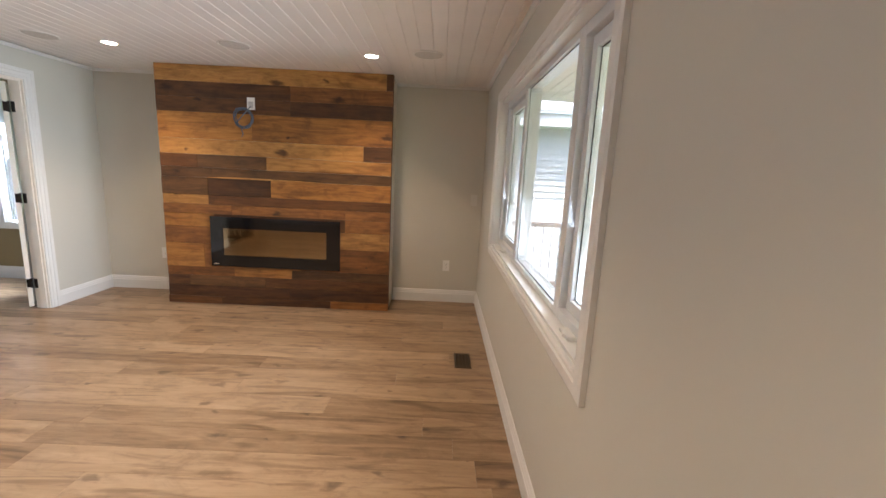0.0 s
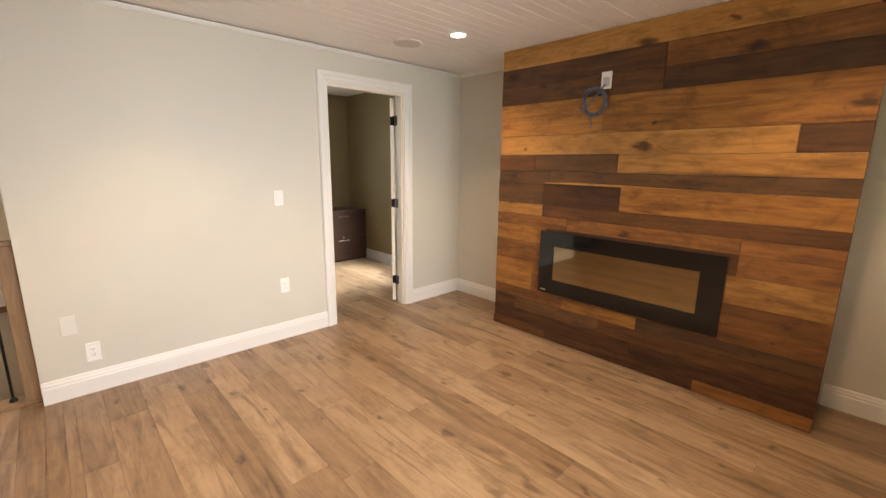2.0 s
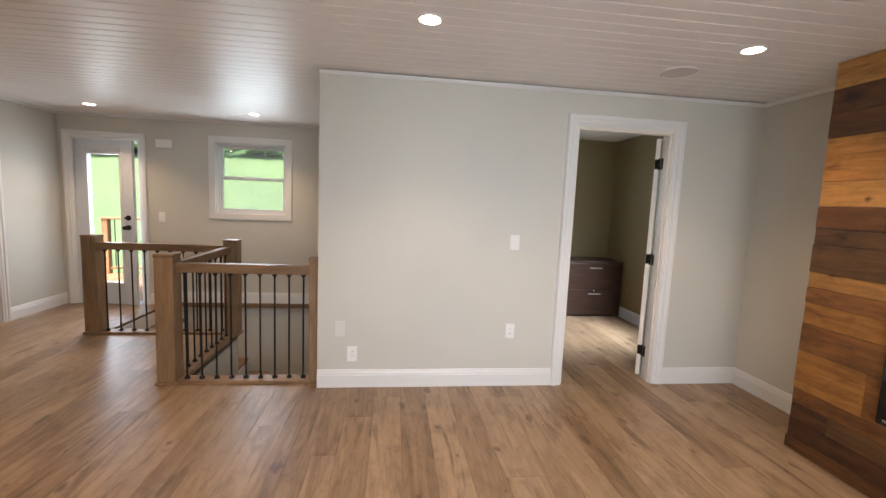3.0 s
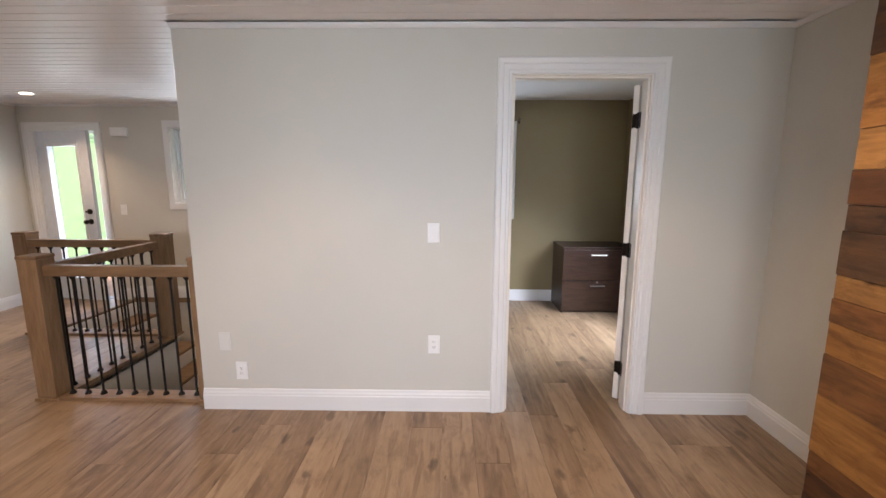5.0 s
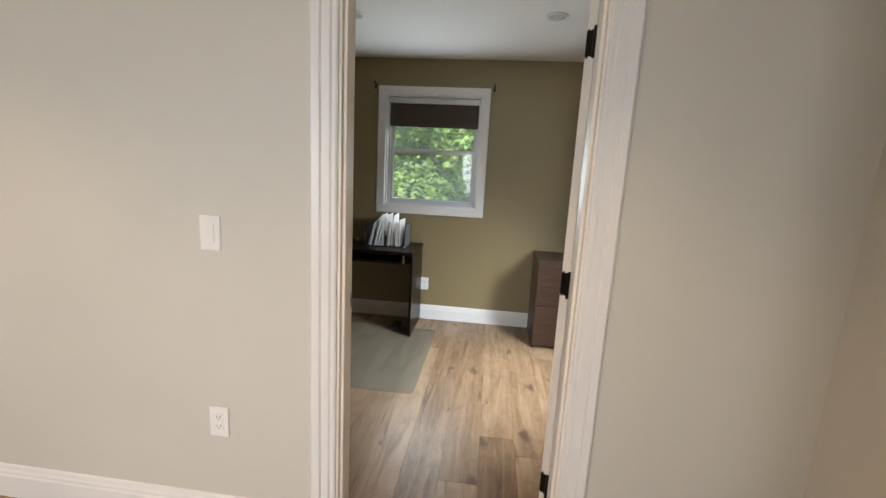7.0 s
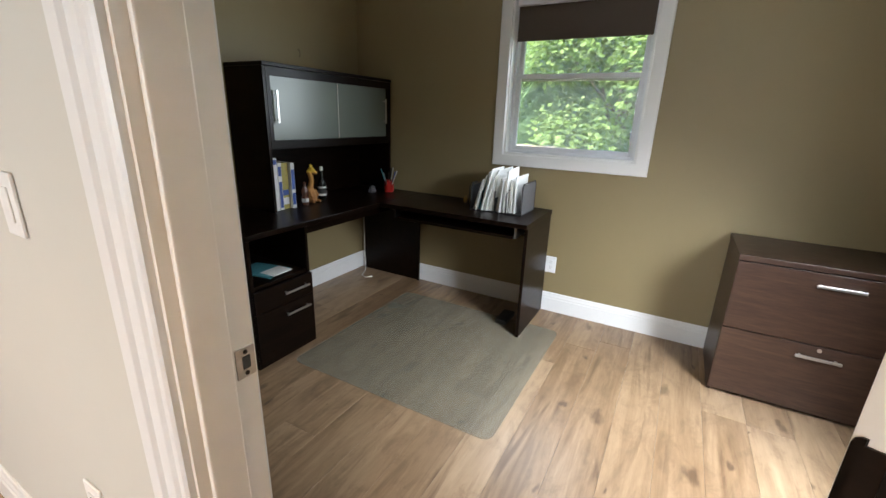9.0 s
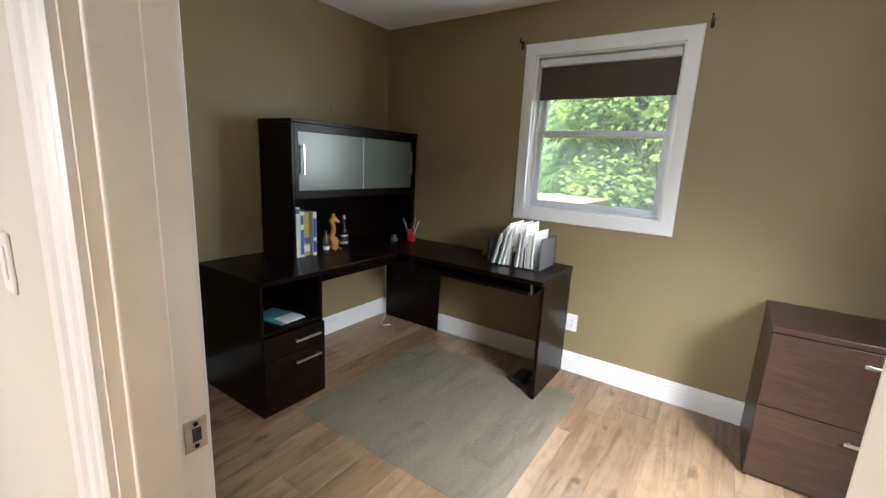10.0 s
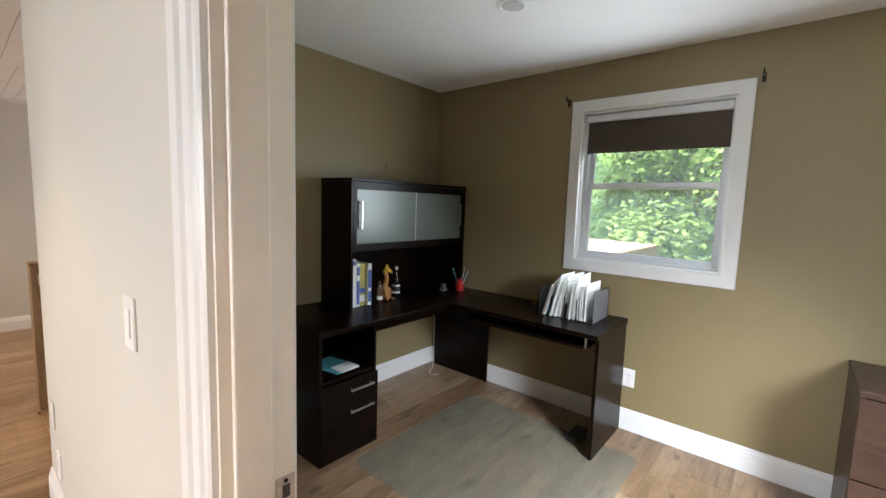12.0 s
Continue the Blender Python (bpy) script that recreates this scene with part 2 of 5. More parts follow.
DEADLAMP = plain("unlit_downlight_lens", (0.55, 0.54, 0.52), 0.4)
GLASS = glassy("window_glass")
# window glare mixed into the panes, strongest in the lower sashes
GLARE_LOWER = glassy("glare_window_glass", glare=0.16)
GLARE_FRONT = glassy("front_window_glass", glare=0.03)
GLARE_UPPER = glassy("slight_glare_window_glass", glare=0.11)
FROST, _nt, _b = material("frosted_glass", 0.28)
_b.inputs["Base Color"].default_value = (0.14, 0.165, 0.145, 1)
SHADE = plain("brown_roller_shade_cloth", (0.075, 0.055, 0.042), 0.85, 0, 700, 0.2, 0.3)


# ---- building blocks ----
def at_wall(side, where):
    """Local frame on a wall: x along it, y out of the room, z up."""
    cols = dict(W=((0, 1), (-1, 0), (where, 0)), E=((0, -1), (1, 0), (where, 0)), N=((1, 0), (0, 1), (0, where)), S=((-1, 0), (0, -1), (0, where)))[side]
    (ax, ay), (bx, by), (ox, oy) = cols
    return Matrix(((ax, bx, 0, ox), (ay, by, 0, oy), (0, 0, 1, 0), (0, 0, 0, 1)))


ID = Matrix.Identity(4)


def box(bm, x0, x1, y0, y1, z0, z1, m=ID, bevel=0.0):
    x0, x1, y0, y1, z0, z1 = min(x0, x1), max(x0, x1), min(y0, y1), max(y0, y1), min(z0, z1), max(z0, z1)
    v = [bm.verts.new(m @ Vector((x, y, z))) for x in (x0, x1) for y in (y0, y1) for z in (z0, z1)]
    f = [bm.faces.new([v[i] for i in q]) for q in ((0, 1, 3, 2), (4, 6, 7, 5), (0, 4, 5, 1), (2, 3, 7, 6), (0, 2, 6, 4), (1, 5, 7, 3))]
    if bevel:
        bmesh.ops.bevel(bm, geom=list({e for q in f for e in q.edges}), offset=bevel, segments=2, affect="EDGES", profile=0.5)
    return bm


def rod(bm, a, c, r, segments=10, r2=None):
    a, c = Vector(a), Vector(c)
    d = c - a
    m = Matrix.Translation((a + c) / 2) @ d.to_track_quat("Z", "Y").to_matrix().to_4x4()
    bmesh.ops.create_cone(bm, cap_ends=True, segments=segments, radius1=r, radius2=r if r2 is None else r2, depth=d.length, matrix=m)
    return bm


def lathe(bm, profile, m=ID, segments=24):
    rings = [[bm.verts.new(m @ Vector((r * math.cos(t), r * math.sin(t), z))) for t in (2 * math.pi * i / segments for i in range(segments))] for r, z in profile]
    for lo, hi in zip(rings, rings[1:]):
        for i in range(segments):
            bm.faces.new((lo[i], lo[(i + 1) % segments], hi[(i + 1) % segments], hi[i]))
    bm.faces.new(rings[0][::-1])
    bm.faces.new(rings[-1])
    return bm


def tube(bm, points, r, segments=8, closed=False):
    pts = [Vector(p) for p in points]
    rings = []
    for i, p in enumerate(pts):
        d = (pts[(i + 1) % len(pts)] - pts[i - 1]) if closed or 0 < i < len(pts) - 1 else (pts[min(i + 1, len(pts) - 1)] - pts[max(i - 1, 0)])
        q = d.to_track_quat("Z", "Y")
        rings.append([bm.verts.new(p + q @ Vector((r * math.cos(t), r * math.sin(t), 0))) for t in (2 * math.pi * k / segments for k in range(segments))])
    pairs = list(zip(rings, rings[1:])) + ([(rings[-1], rings[0])] if closed else [])
    for lo, hi in pairs:
        for i in range(segments):
            bm.faces.new((lo[i], lo[(i + 1) % segments], hi[(i + 1) % segments], hi[i]))
    return bm


def mesh_of(name, bm, mat, smooth=False):
    bmesh.ops.recalc_face_normals(bm, faces=bm.faces)
    me = bpy.data.meshes.new(name)
    bm.to_mesh(me)
    bm.free()
    me.materials.append(mat)
    if smooth:
        for p in me.polygons:
            p.use_smooth = True
        me.set_sharp_from_angle(angle=radians(35))
    return me


def B(*args, **kw):
    return box(bmesh.new(), *args, **kw)


def solid(name, bm, mat, label="", category="", kind="", group="", smooth=False):
    return tagged(new(name, mesh_of(name, bm, mat, smooth)), label, category, group, kind)


def thing(name, where, label, category, group="", kind=""):
    ob = new(name)
    ob.empty_display_size = 0.1
    ob.matrix_basis = Matrix.Translation(where)
    return tagged(ob, label, category, group, kind)


def part(name, bm, mat, parent, label="", smooth=False):
    """One mesh, built in world places, under a thing or a part."""
    ob = new(name, mesh_of(name, bm, mat, smooth))
    ob.parent = parent
    if parent.type == "EMPTY":
        ob.matrix_parent_inverse = parent.matrix_basis.inverted()
    return tagged(ob, label)


def wall(name, m, u0, u1, z0, z1, thick, mat, holes=(), label="", outer=None):
    """A wall with thickness; holes are (u0, u1, z0, z1) right through it."""
    us = sorted({u0, u1, *(h[0] for h in holes), *(h[1] for h in holes)})
    zs = sorted({z0, z1, *(h[2] for h in holes), *(h[3] for h in holes)})
    full = [[not any(h[0] < (a + c) / 2 < h[1] and h[2] < (e + f) / 2 < h[3] for h in holes) for e, f in zip(zs, zs[1:])] for a, c in zip(us, us[1:])]
    bm = bmesh.new()
    vs = {}

    def v(i, d, k):
        if (i, d, k) not in vs:
            vs[i, d, k] = bm.verts.new(m @ Vector((us[i], d * thick, zs[k])))
        return vs[i, d, k]

    ni, nk = len(us) - 1, len(zs) - 1
    for i in range(ni):
        for k in range(nk):
            if not full[i][k]:
                continue
            bm.faces.new((v(i, 0, k), v(i + 1, 0, k), v(i + 1, 0, k + 1), v(i, 0, k + 1)))
            bm.faces.new((v(i, 1, k), v(i, 1, k + 1), v(i + 1, 1, k + 1), v(i + 1, 1, k)))
            for di, dk, a, c in ((-1, 0, (i, k), (i, k + 1)), (1, 0, (i + 1, k), (i + 1, k + 1)), (0, -1, (i, k), (i + 1, k)), (0, 1, (i, k + 1), (i + 1, k + 1))):
                j, l = i + di, k + dk
                if not (0 <= j < ni and 0 <= l < nk and full[j][l]):
                    bm.faces.new((v(a[0], 0, a[1]), v(c[0], 0, c[1]), v(c[0], 1, c[1]), v(a[0], 1, a[1])))
    return solid(name, bm, mat, label, "wall", "structure")


CASING = [(0.0, 0.0), (0.0, 0.010), (0.006, 0.014), (0.018, 0.014), (0.024, 0.019), (0.050, 0.019), (0.056, 0.025), (0.080, 0.027), (0.088, 0.020), (0.088, 0.0)]
FLATCASING = [(0.0, 0.0), (0.0, 0.016), (0.004, 0.019), (0.070, 0.019), (0.076, 0.015), (0.076, 0.0)]


def surround(m, u0, u1, z0, z1, profile, closed):
    """A mitred casing round an opening; profile is (away from the opening, into the room)."""
    bm = bmesh.new()

    def ring(cu, su, cz, sz):
        return [bm.verts.new(m @ Vector((cu + su * w, -d, cz + sz * w))) for w, d in profile]

    rings = [ring(u0, -1, z0, -1 if closed else 0), ring(u0, -1, z1, 1), ring(u1, 1, z1, 1), ring(u1, 1, z0, -1 if closed else 0)]
    n = len(profile)
    for a, c in list(zip(rings, rings[1:])) + ([(rings[3], rings[0])] if closed else []):
        for i in range(n):
            bm.faces.new((a[i], a[(i + 1) % n], c[(i + 1) % n], c[i]))
    if not closed:
        bm.faces.new(rings[0])
        bm.faces.new(rings[3][::-1])
    return bm


BASE = [(0.0, 0.0), (0.017, 0.0), (0.017, 0.095), (0.013, 0.102), (0.013, 0.112), (0.009, 0.122), (0.007, 0.134), (0.003, 0.140), (0.0, 0.140)]
CROWN = [(0.0, 0.0), (0.007, 0.0), (0.012, 0.004), (0.022, 0.018), (0.024, 0.026), (0.0, 0.026)]


def run(m, u0, u1, z, profile):
    """A moulding along a wall; profile is (into the room, up)."""
    bm = bmesh.new()
    a, c = ([bm.verts.new(m @ Vector((u, -d, z + h))) for d, h in profile] for u in (u0, u1))
    n = len(profile)
    for i in range(n):
        bm.faces.new((a[i], a[(i + 1) % n], c[(i + 1) % n], c[i]))
    bm.faces.new(a)
    bm.faces.new(c[::-1])
    return bm


# ---- shell ----
EAST, NORTH, SOUTH, BACK, PART = 0.46, 4.51, -2.50, -6.17, -3.675
OFF_E, OFF_W, OFF_N, OFF_S, CEILZ, OFFCEIL = -3.796, -6.255, 4.67, 1.13, 2.345, 2.41
E_, N_, S_, K_, P_ = at_wall("E", EAST), at_wall("N", NORTH), at_wall("S", SOUTH), at_wall("W", BACK), at_wall("W", PART)
OE, OW, ON, OS = at_wall("E", OFF_E), at_wall("W", OFF_W), at_wall("N", OFF_N), at_wall("S", OFF_S)
DOOR = (2.95, 3.74, 2.072)
BIGWIN = (1.10, 3.41, 0.865, 2.035)
OWIN, NWIN, BWIN, BDOOR, SDOOR = (2.433, 3.298, 1.098, 2.094), (-4.95, -4.20, 0.66, 2.03), (-0.704, 0.159, 1.20, 2.085), (-2.355, -1.605, 2.05), (-5.29, -4.45, 2.06)

wall("wall_east", E_, -NORTH, -SOUTH, 0, CEILZ, 0.16, WALL, [(-BIGWIN[1], -BIGWIN[0], BIGWIN[2], BIGWIN[3])], "greige painted wall with the wide front window")
wall("wall_north", N_, PART, EAST + 0.16, 0, CEILZ, 0.32, WALL, (), "greige painted wall behind the wood chimney breast")
wall("wall_south", S_, -EAST - 0.16, -BACK, 0, CEILZ, 0.12, WALL, [(-SDOOR[1] - 0.02, -SDOOR[0] + 0.02, 0, SDOOR[2] + 0.02)], "greige painted wall with a cased doorway")
wall("wall_west", P_, 1.0, NORTH, 0, CEILZ, 0.117, WALL, [(DOOR[0] - 0.02, DOOR[1] + 0.02, 0, DOOR[2] + 0.02)], "pale greige painted wall with the office doorway")
wall("wall_back", K_, SOUTH, 1.0, 0.0, CEILZ, 0.25, WALL, [BWIN, (BDOOR[0] - 0.02, BDOOR[1] + 0.02, 0, BDOOR[2] + 0.02)], "greige painted wall with the garden door")
wall("wall_office_east", OE, -OFF_N, -OFF_S, 0, OFFCEIL, 0.004, OLIVE, [(-DOOR[1] - 0.02, -DOOR[0] + 0.02, 0, DOOR[2] + 0.02)], "olive painted office wall beside the doorway")
wall("wall_office_west", OW, OFF_S, OFF_N, 0, OFFCEIL, 0.165, OLIVE, [OWIN], "olive brown painted office wall with the window")
wall("wall_office_north", ON, OFF_W - 0.165, PART, 0, OFFCEIL, 0.16, OLIVE, [NWIN], "olive brown painted office wall with a second window")
wall("wall_office_south", OS, -OFF_E, -OFF_W, 0, OFFCEIL, 0.06, OLIVE, (), "olive brown painted office wall behind the desk")
wall("wall_stair_north", at_wall("N", 1.0), BACK, PART - 0.125, -2.4, CEILZ, 0.068, WALL, (), "pale greige wall beside the stairwell")

# tongue-and-groove ceiling: boards run along y, with recessed joints
bm = bmesh.new()
W_ = 0.098
x = BACK
while x < EAST - 0.01:
    x1 = min(x + W_, EAST)
    y1 = NORTH if x > PART - 0.02 else 1.0
    g = 0.0045
    ys = (SOUTH, y1)
    prof = [(x, CEILZ + 0.006), (x + g, CEILZ), (x1 - g, CEILZ), (x1, CEILZ + 0.006)]
    rows = [[bm.verts.new((px, y, pz)) for px, pz in prof] for y in ys]
    for i in range(3):
        bm.faces.new((rows[0][i], rows[0][i + 1], rows[1][i + 1], rows[1][i]))
    x += W_
solid("ceiling", bm, CEIL, "white painted tongue-and-groove board ceiling", "ceiling", "structure")
solid("ceiling_deck", box(B(BACK - 0.25, EAST + 0.16, SOUTH - 0.12, 1.0, CEILZ + 0.012, CEILZ + 0.15), PART - 0.125, EAST + 0.16, 1.0, NORTH + 0.32, CEILZ + 0.012, CEILZ + 0.15), DRYCEIL, "board deck above the ceiling", "ceiling", "structure")
solid("ceiling_office", B(OFF_W - 0.165, OFF_E, OFF_S - 0.06, OFF_N + 0.16, OFFCEIL, OFFCEIL + 0.12), DRYCEIL, "smooth white office ceiling", "ceiling", "structure")
roof = bmesh.new()
for sx in (-1, 1):
    q = [(-2.9, SOUTH - 0.6, 4.2), (-2.9, 5.4, 4.2), (-2.9 + sx * 4.2, 5.4, 2.62), (-2.9 + sx * 4.2, SOUTH - 0.6, 2.62)]
    lo, hi = [roof.verts.new(p) for p in q], [roof.verts.new((a, c, e + 0.12)) for a, c, e in q]
    roof.faces.new(lo)
    roof.faces.new(hi[::-1])
    for i in range(4):
        roof.faces.new((lo[i], lo[(i + 1) % 4], hi[(i + 1) % 4], hi[i]))
solid("roof", roof, plain("asphalt_shingle", (0.08, 0.08, 0.085), 0.9, 0, 30, 0.3), "dark grey shingle roof over the house", "roof", "structure")

# mouldings
for k, (m, u0, u1) in enumerate((
        (P_, 1.0, DOOR[0] - 0.088), (P_, DOOR[1] + 0.088, NORTH), (N_, PART, -2.752), (N_, -0.492, EAST), (E_, -NORTH, -SOUTH),
        (S_, -EAST, -SDOOR[1] - 0.088), (S_, -SDOOR[0] + 0.088, -BACK), (K_, BDOOR[1] + 0.088, -1.336),
        (OW, OFF_S, OFF_N), (OS, -OFF_E, -OFF_W), (ON, OFF_W, OFF_E), (OE, -OFF_N, -DOOR[1] - 0.088), (OE, -DOOR[0] + 0.088, -OFF_S))):
    solid("baseboard", run(m, u0, u1, 0.0, BASE), WHITE, "white moulded baseboard", "baseboard", "structure")
for m, u0, u1 in ((P_, 1.0, NORTH), (N_, PART, -2.752), (N_, -0.492, EAST), (E_, -NORTH, -SOUTH), (S_, -EAST, -BACK), (K_, SOUTH, 1.0), (at_wall("N", 1.0), BACK, PART - 0.125)):
    solid("trim", run(m, u0, u1, CEILZ - 0.026, CROWN), WHITE, "slim white ceiling moulding", "trim", "structure")


# ---- windows ----
def double_hung(name, m, u0, u1, z0, z1, depth, label):
    w = thing(name, m @ Vector(((u0 + u1) / 2, 0, z0)), label, "window", "", "structure")
    part("casing", surround(m, u0, u1, z0, z1, FLATCASING, True), WHITE, w)
    bm = bmesh.new()
    t = 0.012
    for a in ((u0, u0 + t, z0, z1), (u1 - t, u1, z0, z1), (u0 + t, u1 - t, z1 - t, z1), (u0 + t, u1 - t, z0, z0 + t)):
        box(bm, a[0], a[1], 0.0, depth - 0.01, a[2], a[3], m)
    part("window_jamb", bm, WHITE, w)
    bm = bmesh.new()
    f = 0.018
    a0, a1, c0, c1 = u0 + t, u1 - t, z0 + t, z1 - t
    for a in ((a0, a0 + f, c0, c1), (a1 - f, a1, c0, c1), (a0 + f, a1 - f, c1 - f, c1), (a0 + f, a1 - f, c0, c0 + f)):
        box(bm, a[0], a[1], depth - 0.095, depth - 0.012, a[2], a[3], m, 0.003)
    part("window_frame", bm, VINYL, w)
    mid = (z0 + z1) / 2 + 0.01
    for sash, lo, hi, d in (("upper_sash", mid - 0.02, c1 - f, depth - 0.045), ("lower_sash", c0 + f, mid + 0.02, depth - 0.08)):
        bm = bmesh.new()
        s = 0.029
        b0, b1 = a0 + f, a1 - f
        for a in ((b0, b0 + s, lo, hi), (b1 - s, b1, lo, hi), (b0 + s, b1 - s, hi - s, hi), (b0 + s, b1 - s, lo, lo + s)):
            box(bm, a[0], a[1], d, d + 0.03, a[2], a[3], m, 0.003)
        s_ob = part(sash, bm, VINYL, w)
        p = part("pane", B(b0 + s, b1 - s, d + 0.013, d + 0.017, lo + s, hi - s, m), GLARE_UPPER if sash == "upper_sash" else GLARE_LOWER, s_ob)
        p.visible_shadow = False
    return w


ow = double_hung("window_1", OW, *OWIN, 0.15, "white double-hung window with flat white casing")
double_hung("window_2", ON, *NWIN, 0.15, "white double-hung window behind the open office door")
double_hung("window_3", K_, *BWIN, 0.15, "white double-hung window beside the garden door")

# wide front window: fixed middle light between two casements
y0, y1, z0, z1 = BIGWIN
w4 = thing("window_4", (EAST, (y0 + y1) / 2, z0), "wide white three-light front window with casement cranks", "window", "", "structure")
WIDE = [(0.0, 0.0), (0.0, 0.014), (0.005, 0.018), (0.020, 0.018), (0.026, 0.024), (0.062, 0.024), (0.074, 0.018), (0.074, 0.0)]
part("casing", surround(E_, -y1, -y0, z0, z1, WIDE, True), WHITE, w4)
bm = bmesh.new()
for a in ((-y1, -y1 + 0.015, z0, z1), (-y0 - 0.015, -y0, z0, z1), (-y1 + 0.015, -y0 - 0.015, z1 - 0.015, z1), (-y1 + 0.015, -y0 - 0.015, z0, z0 + 0.015)):
    box(bm, a[0], a[1], 0, 0.15, a[2], a[3], E_)
part("window_jamb", bm, WHITE, w4)
SPLIT = (1.60, 2.64)
edges = [y0 + 0.015, SPLIT[0], SPLIT[1], y1 - 0.015]
for k in range(3):
    lo, hi = edges[k], edges[k + 1]
    f = 0.030 if k == 1 else 0.045
    bm = bmesh.new()
    for a in ((lo, lo + f, z0 + 0.015, z1 - 0.015), (hi - f, hi, z0 + 0.015, z1 - 0.015), (lo + f, hi - f, z1 - 0.015 - f, z1 - 0.015), (lo + f, hi - f, z0 + 0.015, z0 + 0.015 + f)):
        box(bm, -a[1], -a[0], 0.055, 0.145, a[2], a[3], E_, 0.003)
    fr = part("window_frame", bm, VINYL, w4)
    lo, hi, b0, b1 = lo + f, hi - f, z0 + 0.015 + f, z1 - 0.015 - f
    if k != 1:
        s = 0.048
        bm = bmesh.new()
        for a in ((lo, lo + s, b0, b1), (hi - s, hi, b0, b1), (lo + s, hi - s, b1 - s, b1), (lo + s, hi - s, b0, b0 + s)):
            box(bm, -a[1], -a[0], 0.085, 0.130, a[2], a[3], E_, 0.003)
        part("sash", bm, VINYL, w4)
        c = (lo + hi) / 2
        crank = part("crank", B(-c - 0.055, -c + 0.055, 0.020, 0.056, z0 + 0.015, z0 + 0.032, E_, 0.006), PLASTIC, w4, "folded white casement crank")
        bm = rod(bmesh.new(), E_ @ Vector((-c - 0.03, 0.030, z0 + 0.030)), E_ @ Vector((-c + 0.05, 0.008, z0 + 0.036)), 0.007)
        part("crank_handle", bm, PLASTIC, crank)
        lo, hi, b0, b1 = lo + s, hi - s, b0 + s, b1 - s
    g = 0.074 if k == 1 else 0.106
    p = part("pane", B(-hi, -lo, g, g + 0.004, b0, b1, E_), GLARE_FRONT, w4)
    p.visible_shadow = False
    bm = bmesh.new()
    for a in ((lo, lo + 0.004, b0, b1), (hi - 0.004, hi, b0, b1), (lo, hi, b0, b0 + 0.004), (lo, hi, b1 - 0.004, b1)):
        box(bm, -a[1], -a[0], g - 0.003, g - 0.0005, a[2], a[3], E_)
    part("gasket", bm, SLOT, w4, "dark rubber glazing gasket")


# ---- doors ----
def doorway(name, m, u0, u1, z1, depth, label, both=True, jamb=WHITE):
    d = thing(name, m @ Vector(((u0 + u1) / 2, 0, 0)), label, "door", "", "structure")
    part("casing", surround(m, u0 - 0.004, u1 + 0.004, 0, z1 + 0.004, CASING, False), WHITE, d)
    if both:
        part("casing", surround(m @ Matrix.Translation((0, depth, 0)) @ Matrix.Diagonal((1, -1, 1, 1)), u0 - 0.006, u1 + 0.006, 0, z1 + 0.006, CASING, False), WHITE, d)
    bm = bmesh.new()
    for a in ((u0 - 0.02, u0 + 0.004, 0, z1 + 0.02), (u1 - 0.004, u1 + 0.02, 0, z1 + 0.02), (u0 + 0.004, u1 - 0.004, z1 - 0.004, z1 + 0.02)):
        box(bm, a[0], a[1], 0.0, depth, a[2], a[3], m)
    part("jamb", bm, jamb, d)
    bm = bmesh.new()
    s0, s1 = (0.018 if depth < 0.2 else depth - 0.085), depth - 0.045
    for a in ((u0 + 0.004, u0 + 0.016, 0, z1 - 0.016), (u1 - 0.016, u1 - 0.004, 0, z1 - 0.016), (u0 + 0.004, u1 - 0.004, z1 - 0.016, z1 - 0.004)):
        box(bm, a[0], a[1], s0, s1, a[2], a[3], m, 0.003)
    part("door_stop", bm, jamb, d)
    return d


DEPTH = 0.125
d1 = doorway("door_1", P_, *DOOR, DEPTH, "white moulded casing and open white office door", True, CREAM)
# strike plate on the latch jamb
sx, sy, sz = -3.778, DOOR[0] + 0.004, 0.931
strike = part("strike_plate", B(sx - 0.022, sx + 0.014, sy, sy + 0.0025, sz - 0.028, sz + 0.028, bevel=0.001), NICKEL, d1, "worn nickel strike plate")
part("latch_hole", B(sx - 0.012, sx + 0.002, sy + 0.0024, sy + 0.0034, sz - 0.012, sz + 0.012), SLOT, strike)
for dz in (-0.020, 0.020):
    part("screw", rod(bmesh.new(), (sx - 0.004, sy + 0.002, sz + dz), (sx - 0.004, sy + 0.0042, sz + dz), 0.004, 8), BRONZE, strike)
# the leaf stands open into the office, hinged on the far jamb
HX, HY = OFF_E - 0.020, DOOR[1] - 0.007
leaf_m = Matrix.Translation((HX, HY, 0)) @ Matrix.Rotation(radians(-50.0), 4, "Z")
bm = bmesh.new()
LW, LT, LH = 0.775, 0.036, 2.05
box(bm, -LW, -0.006, -LT - 0.004, -0.004, 0.012, LH, leaf_m, 0.002)
leaf = part("door_leaf", bm, CREAM, d1, "white painted door leaf, wide open")
for sgn, yy in ((-1, -LT - 0.004), (1, -0.004)):
    for a, c, e, f in ((-LW + 0.12, -0.12, 0.22, 0.92), (-LW + 0.12, -0.12, 1.05, LH - 0.13)):
        bm = bmesh.new()
        g = 0.012
        for q in ((a, c, e, e + g), (a, c, f - g, f), (a, a + g, e, f), (c - g, c, e, f)):
            box(bm, q[0], q[1], yy + sgn * 0.006, yy - sgn * 0.002, q[2], q[3], leaf_m, 0.002)
        part("panel_moulding", bm, WHITE, leaf)
